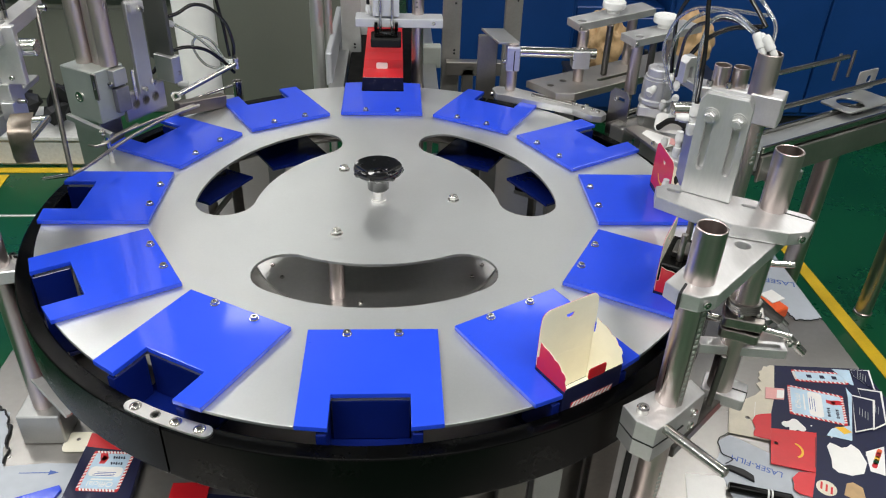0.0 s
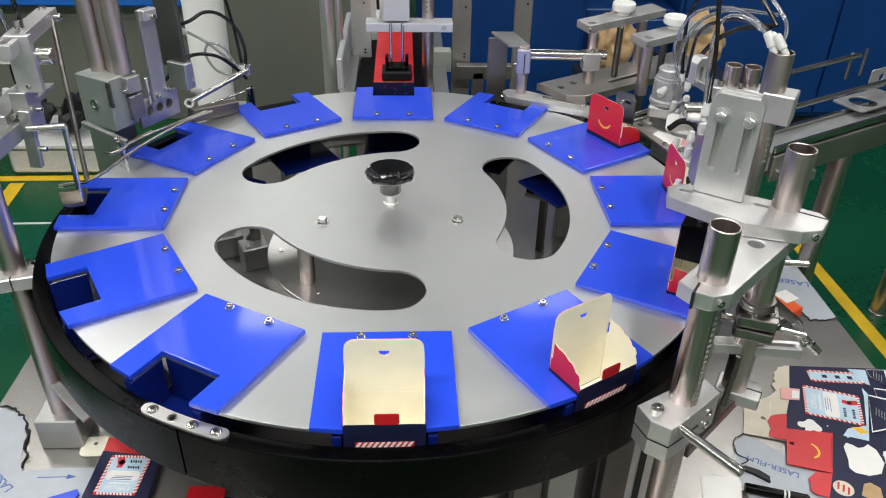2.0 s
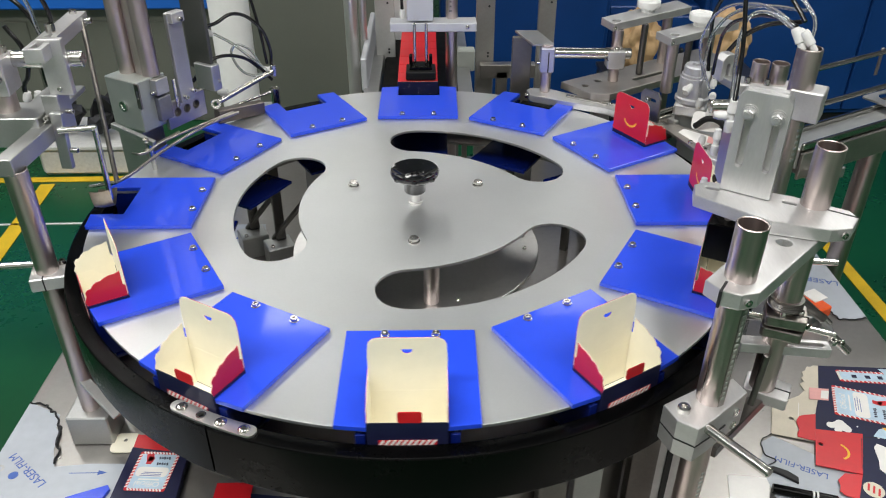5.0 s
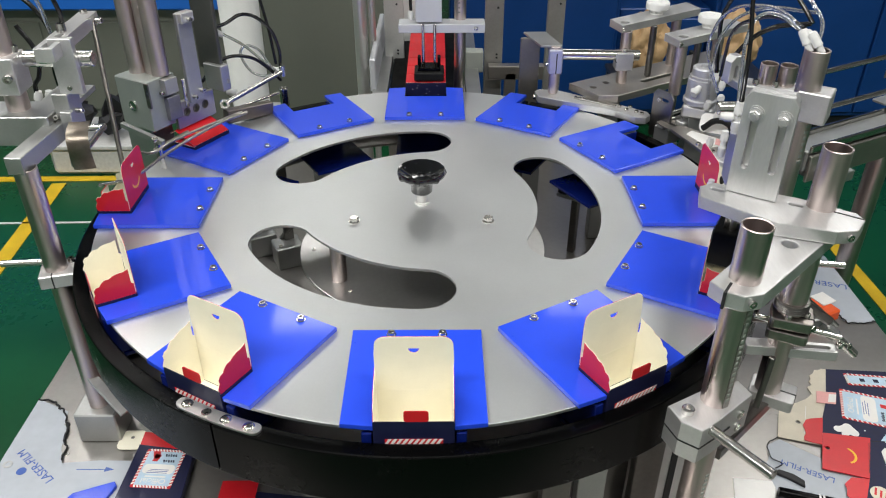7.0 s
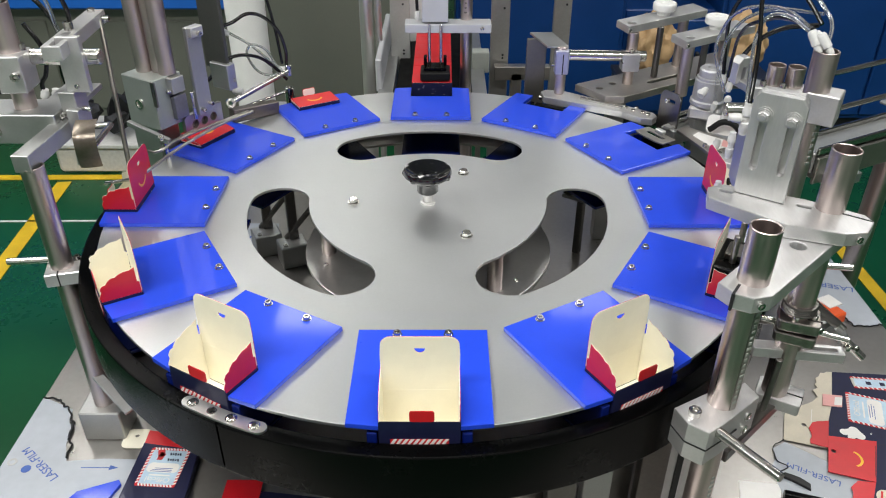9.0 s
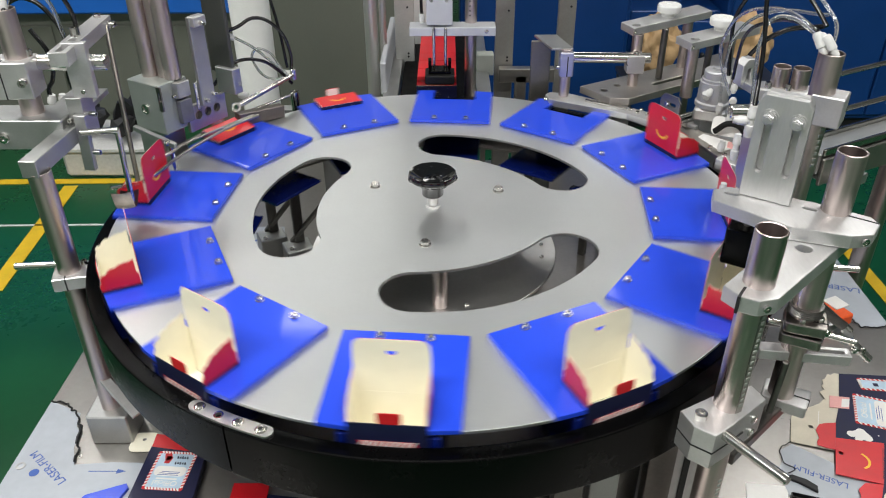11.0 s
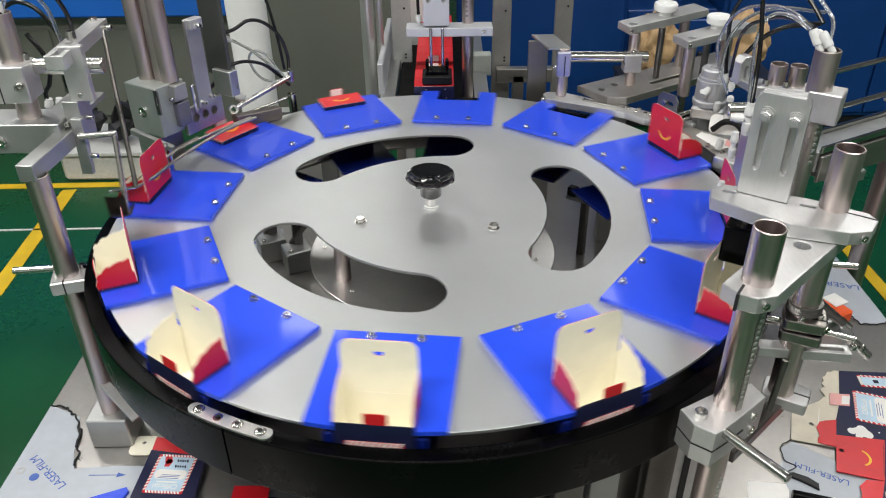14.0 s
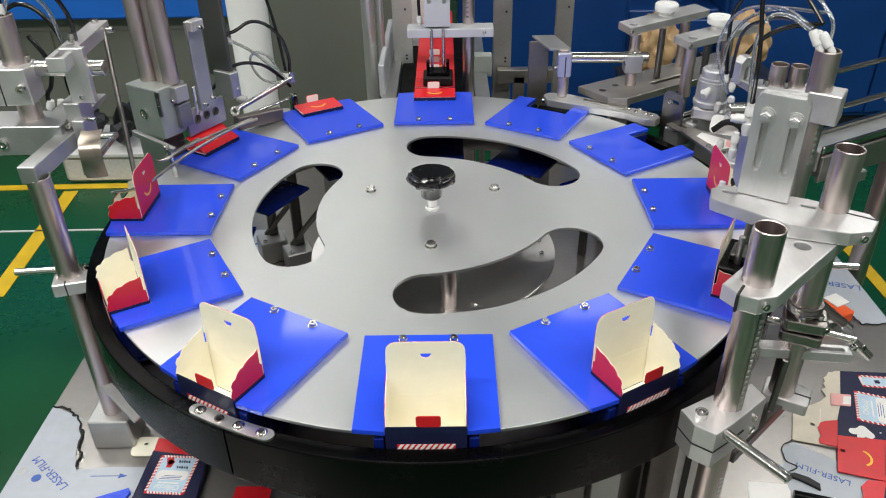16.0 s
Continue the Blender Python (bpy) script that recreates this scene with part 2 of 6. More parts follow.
# ---- the hall ----
def hall():
    solid("floor", block(11, 11, 0.1, (0.5, 0.6, FLOOR - 0.05), 0), GREEN, "glossy green epoxy workshop floor", kind="structure")
    # unseen walls close the hall; the pale south one is an added reflector
    for n, sx, sy, x, y in (("wall_north", 11, 0.15, 0.5, 5.6), ("wall_south_reflector", 11, 0.15, 0.5, -4.4), ("wall_west", 0.15, 10, -5, 0.6), ("wall_east", 0.15, 10, 6, 0.6)):
        solid(n, block(sx, sy, CEIL - FLOOR, (x, y, (CEIL + FLOOR) / 2), 0), REFLECTWALL if n == "wall_south_reflector" else WALLPAINT, "plain hall wall, added out of view", kind="structure")
    solid("ceiling", block(11, 11, 0.1, (0.5, 0.6, CEIL + 0.05), 0), CEILPAINT, "pale hall ceiling", kind="structure")
    # added panels, out of view, one at each lamp
    for lx, ly, lr, wide, deep in LAMPS:
        t = thing("added_ceiling_light", "long white ceiling light panel, unseen, added for its light", "ceiling light", pose(lx, ly, CEIL), "ceiling lights")
        part("housing", block(wide + 0.1, deep + 0.1, 0.05, (0, 0, -0.03)), WHITE, t)
        part("diffuser", block(wide, deep, 0.02, (0, 0, -0.068)), LAMPGLOW, t, label="glowing diffuser")
    # tape on the floor
    for x0, y0, x1, y1, w, m in ((-1.785, 0.95, -1.850, 1.86, 0.07, YELLOW), (-2.6, 1.90, -1.2, 1.92, 0.05, YELLOW), (-2.6, 1.46, -1.2, 1.48, 0.012, WHITETAPE),
                                 (1.770, 0.2, 1.742, 1.35, 0.055, YELLOW)):
        d = math.hypot(x1 - x0, y1 - y0)
        solid("floor_marking", block(d, w, 0.003, (0, 0, 0), 0), m, "worn floor marking tape on green floor", kind="structure",
              m=pose((x0 + x1) / 2, (y0 + y1) / 2, FLOOR + 0.0022, 0, 0, math.degrees(math.atan2(y1 - y0, x1 - x0))))


def cabinet(x0, x1, y, top, mat, label, seams=()):
    t = thing("cabinet", label, "cabinet", pose((x0 + x1) / 2, y + 0.3, FLOOR))
    h = top - FLOOR
    part("body", block(x1 - x0, 0.6, h - 0.08, (0, 0, (h + 0.08) / 2), 0.006), mat, t)
    part("plinth", block(x1 - x0 - 0.04, 0.54, 0.08, (0, 0, 0.04), 0), DARKGAP, t, label="dark plinth")
    xs = [x0 + 0.015, *seams, x1 - 0.015]
    for a, b in zip(xs, xs[1:]):
        d = part("door", block(b - a - 0.014, 0.022, h - 0.16, (0, 0, 0), 0.004), mat, t, pose((a + b) / 2 - (x0 + x1) / 2, -0.311, h / 2 + 0.03))
        part("handle", block(0.02, 0.03, 0.14, (0, 0, 0), 0.005), DARKGAP, d, pose((b - a) / 2 - 0.06, -0.024, 0.02), "black handle")
    return t


def background():
    cabinet(0.10, 0.99, 2.5, 1.2, BLUECAB, "tall deep-blue painted steel cabinet", (0.62,))
    cabinet(1.49, 4.2, 2.5, 1.2, BLUECAB, "wide deep-blue painted steel machine cabinet", (2.35, 3.2))
    cabinet(1.0, 1.48, 2.55, -0.25, BLUECAB, "low deep-blue cabinet between two tall ones")
    # added black body; it stands for the dark gap above the low cabinet
    cabinet(0.8, 1.7, 3.15, 1.2, DARKGAP, "added black body for the dark gap above the low cabinet")
    cabinet(-0.86, -0.16, 2.3, 1.2, GREYGREEN, "grey-green painted steel cabinet")
    t = thing("machine_housing", "grey-green machine housing with a bright blue upper body", "machine", pose(-2.4, 3.0, FLOOR))
    part("base", block(2.6, 0.7, 0.66, (0, 0, 0.33), 0.006), GREYGREEN, t)
    part("upper_body", block(2.6, 0.8, 0.9, (0, -0.05, 1.115), 0.01), BLUEBEAM, t, label="bright blue upper body")
    for x in (-0.9, -0.1, 0.7):
        part("panel", block(0.74, 0.012, 0.5, (x, -0.357, 0.33), 0.003), GREYGREEN, t)
    t = thing("roll", "tall white wrapped roll standing on the floor", "roll", pose(-0.80, 1.72, FLOOR))
    part("wrap", lathe([(0, 0), (0.083, 0), (0.087, 0.01), (0.081, 0.5), (0.085, 1.0), (0.082, 1.6), (0, 1.6)], 28), shader("white_roll_wrap", (0.86, 0.86, 0.85), 0.5, vary=0.05, scale=9, bump=0.04), t)
    part("core", pipe(0.04, 0.006, 1.63), KRAFT, t)
    t = thing("tote", "white plastic tote on the green floor", "tote", pose(-1.66, 2.12, FLOOR))
    part("bin", block(0.50, 0.34, 0.15, (0, 0, 0.075), 0.02), FITTING, t)
    part("rim", slab([rounded(-0.27, -0.19, 0.27, 0.19, 0.03)], 0.15, 0.17, 0.004), FITTING, t)
    for x, y, sx, h in ((-1.78, 2.1, 0.24, 0.16), (-1.56, 2.08, 0.22, 0.22)):
        s = thing("box_of_scrap", "dark crumpled offcuts on the tote lid", "offcuts", pose(x, y, FLOOR + 0.17, 0, 0, 20))
        for j in range(7):
            bm = bmesh.new()
            bmesh.ops.create_icosphere(bm, subdivisions=1, radius=1)
            for v in bm.verts:
                v.co *= random.uniform(0.55, 1.25)
                v.co = Vector((v.co.x * sx * 0.34, v.co.y * sx * 0.20, v.co.z * h * 0.26))
            part("scrap_piece", mesh_of(bm, "scrap", 10), DARKGAP, s, pose(random.uniform(-0.3, 0.3) * sx, random.uniform(-0.25, 0.25) * sx, h * (0.28 + 0.08 * j), 30 * j, 25 * j, 50 * j))
    for x, y, s, a in ((1.00, 1.95, 0.14, 12), (1.42, 1.95, 0.14, -8)):
        k = thing("paper_sack", "crumpled brown kraft paper sack", "sack", pose(x, y, -0.27, 0, 0, a))
        bm = bmesh.new()
        bmesh.ops.create_icosphere(bm, subdivisions=5, radius=1)
        for v in bm.verts:
            n = v.co.copy()
            w = 1 + 0.25 * noise.noise(n * 3 + Vector((x, y, 0))) + 0.10 * abs(noise.noise(n * 6)) + 0.05 * abs(noise.noise(n * 15))
            v.co = Vector((n.x * s * 0.7 * w, n.y * s * 0.6 * w, max(-0.12, n.z * s * w + 0.02)))
        part("sack", mesh_of(bm, "sack", 35), KRAFT, k)
        st = thing("stool", "dark steel stand under a paper sack", "stand", pose(x, y, FLOOR))
        part("top", block(0.30, 0.28, 0.02, (0, 0, -0.40 - FLOOR), 0.003), DARKSTEEL, st)
        for lx in (-0.13, 0.13):
            for ly in (-0.12, 0.12):
                part("leg", block(0.025, 0.025, -0.41 - FLOOR, (lx, ly, (-0.41 - FLOOR) / 2), 0.002), DARKSTEEL, st)


# ---- machine bed ----
def machine_bed():
    t = thing("machine_table", "brushed steel machine table on a sheet-metal base", "machine table", kind="structure")
    part("table_top", block(2.255, 2.3, 0.02, (0.16, 0.12, TABLE - 0.01), 0.003), BED, t)
    part("base", block(2.05, 2.1, TABLE - FLOOR - 0.02, (0.16, 0.12, (TABLE + FLOOR - 0.02) / 2), 0.004), SHEET, t)
    p = thing("indexer", "dark steel indexing drive under the turntable", "drive", pose(0, 0, TABLE))
    part("housing", lathe([(0, 0), (0.17, 0), (0.17, 0.12), (0.15, 0.13), (0.11, 0.14), (0.11, 0.30), (0.09, 0.30), (0.09, 0.3705), (0, 0.3705)], 40), ALU_DARK, p)


# ---- turntable ----
def bed_brackets():
    """Brackets and film under the turntable, seen through its openings."""
    for x, y, a in ((-0.535, 0.565, 25), (-0.440, 0.500, 25)):
        t = thing("mount_bracket", "grey steel bracket bolted on the table under the turntable", "bracket", pose(x, y, TABLE, 0, 0, a), "brackets under the turntable")
        part("foot", block(0.085, 0.075, 0.075, (0, 0, 0.0375), 0.003), ALU_DARK, t)
        part("upright", block(0.030, 0.018, 0.26, (0.012, 0.02, 0.205), 0.002), DARKSTEEL, t)
        part("brace", block(0.014, 0.014, 0.20, (0, 0, 0), 0.002), DARKSTEEL, t, pose(0.035, -0.01, 0.15, 25, 30, 0))
        part("screw", cap_screw(0.007, 0.006), CHROME, t, pose(-0.025, -0.02, 0.075))
    t = thing("sensor_bracket", "small dark angle bracket on a post under the turntable", "bracket", pose(0.470, 0.560, TABLE, 0, 0, -35))
    part("post", block(0.022, 0.022, 0.19, (0, 0, 0.095), 0.002), DARKSTEEL, t)
    part("angle", block(0.085, 0.030, 0.012, (-0.02, 0, 0.196), 0.002), ALU_DARK, t)
    part("sensor", block(0.030, 0.026, 0.030, (-0.045, 0, 0.217), 0.003), RUBBER, t)
    part("screw", cap_screw(0.006, 0.006), CHROME, t, pose(0.008, 0, 0.202))
    f = thing("protective_film", "pale protective film lying on the table under the turntable", "film", pose(-0.60, 0.66, TABLE + 0.0006, 0, 0, 20))
    part("sheet", slab([[(-0.08, -0.10), (0.07, -0.09), (0.09, 0.05), (-0.02, 0.09), (-0.09, 0.04)]], 0, 0.001), FILM, f)
    part("print", bars([(0, 0, 0.0013, 0.06, 0.008, 0.0003, 30), (0.02, -0.03, 0.0013, 0.04, 0.006, 0.0003, 30)]), FILMINK, f)


def slot_loop(center):
    """Kidney-shaped slot of the top disc round a bearing of so many degrees."""
    pts = []
    for k in range(25):
        a = -31 + 62 * k / 24
        pts.append((0.410, a))
    out = [(r * math.cos(radians(center + a)), r * math.sin(radians(center + a))) for r, a in pts]
    def cap(side):
        c = radians(center + side * 31)
        cx, cy, r = 0.343 * math.cos(c), 0.343 * math.sin(c), 0.067
        res = []
        for k in range(1, 12):
            ang = c + side * math.pi * k / 12
            res.append((cx + r * math.cos(ang), cy + r * math.sin(ang)))
        return res
    inner = []
    for k in range(25):
        a = 31 - 62 * k / 24
        rr = 0.266 + 0.010 * (a / 31) ** 2
        inner.append((rr * math.cos(radians(center + a)), rr * math.sin(radians(center + a))))
    return out + cap(1) + inner + cap(-1)[::-1]


def disc_rim():
    """Rim of the top disc with a notch under each plate's own."""
    pts = []
    half = math.degrees(math.asin(0.066 / 0.718))
    for i in range(12):
        c = -90 + 30 * i
        u, v = Vector((math.cos(radians(c)), math.sin(radians(c)))), Vector((-math.sin(radians(c)), math.cos(radians(c))))
        pts += [tuple(u * 0.647 - v * 0.066), tuple(u * 0.647 + v * 0.066)]
        pts += circle(0, 0, 0.718, 12, c + half, c + 30 - half)
    return pts


def turntable():
    t = thing("turntable", "round brushed aluminium indexing turntable with twelve blue plates", "turntable")
    part("top_disc", slab([disc_rim(), slot_loop(-90), slot_loop(30), slot_loop(150)], -0.017, -0.0105, 0.0008), DISC, t)
    part("lower_disc", slab([circle(0, 0, 0.29, 96)], -0.130, -0.122, 0.001), POLISH, t, label="polished lower steel disc")
    for a in (-111, 9, 129):
        part("standoff", pipe(0.017, 0.004, 0.105, 28), TUBE, t, pose(0.235 * math.cos(radians(a)), 0.235 * math.sin(radians(a)), -0.122))
    for a in (-144, -36, -24, 84, 96, 204, -98, 22, 142):
        r = 0.258 if a not in (-98, 22, 142) else 0.25
        part("screw", cap_screw(0.005, 0.004, 12), CHROME, t, pose(r * math.cos(radians(a)), r * math.sin(radians(a)), -0.122))
    for a in (120, 0, -120):
        part("hex_bolt", hex_bolt(), CHROME, t, pose(0.172 * math.cos(radians(a)), 0.172 * math.sin(radians(a)), -0.0105, 0, 0, a + 12))
    k = part("knob", lathe([(0, 0.058), (0.009, 0.058), (0.010, 0.062), (0.022, 0.060), (0.046, 0.074), (0.053, 0.076), (0.0555, 0.070), (0.0545, 0.064), (0.046, 0.056), (0.036, 0.050),
                            (0.027, 0.046), (0.025, 0.040), (0.0245, 0.022), (0.021, 0.018), (0, 0.018)], 48), GLOSSBLACK, t, label="glossy black handwheel knob")
    for j in range(7):
        a = 2 * math.pi * j / 7
        part("lobe", lathe([(0, -0.0065), (0.008, -0.0055), (0.0100, 0), (0.008, 0.0055), (0, 0.0065)], 14), GLOSSBLACK, k, pose(0.0480 * math.cos(a), 0.0475 * math.sin(a), 0.066))
    part("spindle", lathe([(0, -0.0105), (0.017, -0.0105), (0.017, -0.006), (0.012, -0.005), (0.012, 0.018), (0, 0.018)], 28), POLISH, t)
    plate = slab([[(-0.114, -0.486), (-0.114, -0.716), (-0.063, -0.722), (-0.063, -0.649), (0.063, -0.649), (0.063, -0.722), (0.114, -0.716), (0.114, -0.486)]], -0.010, 0.0, 0.0012)
    floor_plate = slab([[(-0.084, -0.44), (-0.084, -0.70), (0.084, -0.70), (0.084, -0.44)]], -0.112, -0.104, 0.001)
    side = block(0.016, 0.070, 0.085, (0, 0, 0), 0.001)
    back = block(0.126, 0.008, 0.085, (0, 0, 0), 0.001)
    bolt = cap_screw(0.0066, 0.006)
    washer = lathe([(0, 0), (0.0085, 0), (0.0085, 0.001), (0, 0.001)], 20)
    for i in range(12):
        m = pose(0, 0, 0, 0, 0, 30 * i)
        p = part("plate", plate, BLUE, t, m, "glossy blue acrylic plate with an open notch")
        for x in (-0.045, 0.045):
            b = part("screw", bolt, CHROME, p, pose(x, -0.5, 0.001))
            part("washer", washer, CHROME, p, pose(x, -0.5, 0))
        # pocket pieces take the darkened blues that carry the shade under the notch
        part("pocket_floor", floor_plate, SHADEBLUE, t, m)
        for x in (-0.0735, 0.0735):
            part("pocket_side", side, SHADEBLUEWALL, t, m @ pose(x, -0.686, -0.060))
        part("pocket_back", back, SHADEBLUE, t, m @ pose(0, -0.643, -0.060))
    return t


def guard_ring():
    t = thing("guard_ring", "black plastic guard ring round the turntable", "guard ring")
    for a0, a1 in ((-115.15, 64.7), (65.3, 244.55)):
        loop = circle(0, 0, 0.757, 90, a0, a1) + circle(0, 0, 0.727, 90, a1, a0)
        part("ring_half", slab([loop], -0.138, -0.032, 0.003), BLACK, t)
    part("trough", slab([circle(0, 0, 0.7268, 120), circle(0, 0, 0.60, 120)], -0.1370, -0.1300, 0.001), SHEET, t, label="steel trough floor")
    for a in (-52, -64, -70, -79, -90, 62, 118, -165):
        part("bracket", block(0.05, 0.03, -0.1372 - TABLE, (0.70 * math.cos(radians(a)), 0.70 * math.sin(radians(a)), (TABLE - 0.1372) / 2), 0.002), DARKSTEEL if a in (-52, -70, -79) else ALU_DARK, t)
    for a, w in ((-57.5, 0.105), (-75, 0.09), (-85, 0.10)):
        part("skirt_plate", block(w, 0.006, -0.1374 - TABLE, (0, 0, (TABLE - 0.1374) / 2), 0.001), DARKSTEEL, t, pose(0, 0, 0, 0, 0, a + 90) @ pose(0, -0.665, 0), "dark steel plate under the ring")
    ends = [(0.742 * math.cos(radians(a)), 0.742 * math.sin(radians(a))) for a in (-120.6, -109.8)]
    loop = circle(0, 0, 0.754, 20, -120.6, -109.8) + circle(*ends[1], 0.012, 8, -109.8, 70.2)[1:-1] + circle(0, 0, 0.730, 20, -109.8, -120.6) + circle(*ends[0], 0.012, 8, 59.4, 239.4)[1:-1]
    b = part("joint_plate", slab([loop, circle(0.742 * math.cos(radians(-116.8)), 0.742 * math.sin(radians(-116.8)), 0.0057, 18)], -0.0315, -0.0270), POLISH, t, label="polished steel joint plate")
    hole = pose(0.742 * math.cos(radians(-116.8)), 0.742 * math.sin(radians(-116.8)), -0.0270)
    part("hole_rim", lathe([(0.0055, 0), (0.0085, 0), (0.0082, 0.0012), (0.0058, 0.0012), (0.0055, 0)], 20), CHROME, b, hole)
    for a in (-119.9, -113.8, -110.5):
        part("washer", lathe([(0, 0), (0.0098, 0), (0.0098, 0.0012), (0, 0.0012)], 20), CHROME, b, pose(0.742 * math.cos(radians(a)), 0.742 * math.sin(radians(a)), -0.0269))
        part("screw_socket", lathe([(0, 0), (0.0036, 0), (0.0036, 0.0006), (0, 0.0006)], 6), DARKGAP, b, pose(0.742 * math.cos(radians(a)), 0.742 * math.sin(radians(a)), -0.0250))
        part("screw", cap_screw(0.0075, 0.004), CHROME, b, pose(0.742 * math.cos(radians(a)), 0.742 * math.sin(radians(a)), -0.0270))


# ---- cartons ----
W2, D2 = 0.0622, 0.0370
SEAT, ROW, PITCH = 0.687, 0.774, 0.080


def smile_arc():
    out = [(0.026 * math.cos(radians(a)), 0.026 * math.sin(radians(a))) for a in range(205, 336, 10)]
    inn = [(0.0225 * math.cos(radians(a)), 0.0225 * math.sin(radians(a)) + 0.002) for a in range(335, 204, -10)]
    return out + inn


CARD = {}


def carton_meshes():
    w, d = W2, D2
    c = CARD
    c["wall_out"] = block(2 * w, 0.0012, 0.086, (0, -d, -0.032), 0)
    c["wall_in"] = block(2 * w, 0.0012, 0.084, (0, d, -0.033), 0)
    c["wall_side"] = block(0.0012, 2 * d - 0.0014, 0.080, (0, 0, -0.035), 0)
    c["bottom"] = block(2 * w, 2 * d, 0.0012, (0, 0, -0.0748), 0)
    c["liner_long"] = block(2 * w - 0.0014, 0.0003, 0.0822, (0, 0, -0.0317), 0)
    c["liner_side"] = block(0.0008, 2 * d - 0.0032, 0.0790, (0, 0, -0.0339), 0)
    c["liner_floor"] = block(2 * w - 0.0034, 2 * d - 0.0034, 0.0008, (0, 0, -0.0735), 0)
    # upright panels lie in x, y with the hinge on y = 0, then stand up
    lid = [(-w, 0), (-w, 0.071), (w, 0.071), (w, 0)]
    flap = [(-w, 0), (-w + 0.001, 0.016)] + circle(-w + 0.018, 0.018, 0.017, 6, 180, 90)[1:] + circle(w - 0.018, 0.018, 0.017, 6, 90, 0)[:-1] + [(w - 0.001, 0.016), (w, 0)]
    hole = circle(0, 0.0125, 0.0085, 10, 180, 360)
    up = pose(0, 0, 0, 90, 0, 0)
    for key, loops in (("lid", [lid]), ("flap", [flap, hole])):
        for side, z0, z1 in (("red", -0.0007, 0.0), ("cream", 0.0, 0.0006)):
            me = slab(loops, z0, z1)
            me.transform(up)
            c[key + "_" + side] = me
    sm = slab([smile_arc()], -0.0010, -0.00075)
    sm.transform(up)
    c["smile"] = sm
    ear = [(-0.036, 0), (-0.0385, 0.010), (-0.0355, 0.017), (-0.0335, 0.020), (-0.0345, 0.028), (-0.030, 0.034), (-0.023, 0.035), (-0.019, 0.041), (-0.012, 0.046), (-0.004, 0.046), (0.002, 0.050),
           (0.012, 0.053), (0.022, 0.053), (0.0325, 0.057), (0.0318, 0.055), (0.0321, 0.026), (0.036, 0.024), (0.036, 0)]
    tip = [(x * 0.985, y * 0.985) for x, y in ear]
    for side, loop, z0, z1 in (("cream", ear, -0.0004, 0.0004), ("red_l", tip, -0.0012, -0.0005), ("red_r", tip, 0.0005, 0.0012)):
        me = slab([loop], z0, z1)
        me.transform(up)
        c["ear_" + side] = me
    c["tab"] = slab([rounded(-0.019, 0, 0.019, 0.022, 0.0045)], -0.0006, 0.0006)
    c["tab"].transform(up)
    c["tab_back"] = slab([rounded(-0.018, 0.001, 0.018, 0.021, 0.0045)], -0.0016, -0.0008)
    c["tab_back"].transform(up)
    c["label_tab"] = block(0.030, 0.0012, 0.016, (0, 0, 0.008), 0.0005)
    c["stripes"] = bars([(-0.040 + 0.0088 * k, 0, 0, 0.0050, 0.0004, 0.0105, 0) for k in range(10)])
    c["stripes"].transform(Matrix(((1, 0, 0.6, 0), (0, 1, 0, 0), (0, 0, 1, 0), (0, 0, 0, 1))))
    c["stripe_ground"] = block(0.090, 0.0004, 0.0105, (0, 0, 0), 0)
    snow = [(-0.050, -0.004), (-0.050, 0.002)]
    for k in range(5):
        snow += circle(-0.040 + 0.020 * k, 0.002, 0.007 - 0.001 * (k % 2), 6, 165, 15)
    snow += [(0.050, 0.002), (0.050, -0.004)]
    c["snow"] = slab([snow], -0.0003, 0.0003)
    c["snow"].transform(up)
    c["stars"] = bars([(random.uniform(-0.055, 0.055), 0, random.uniform(-0.06, 0.0), 0.002, 0.0003, 0.002, 0) for k in range(14)])


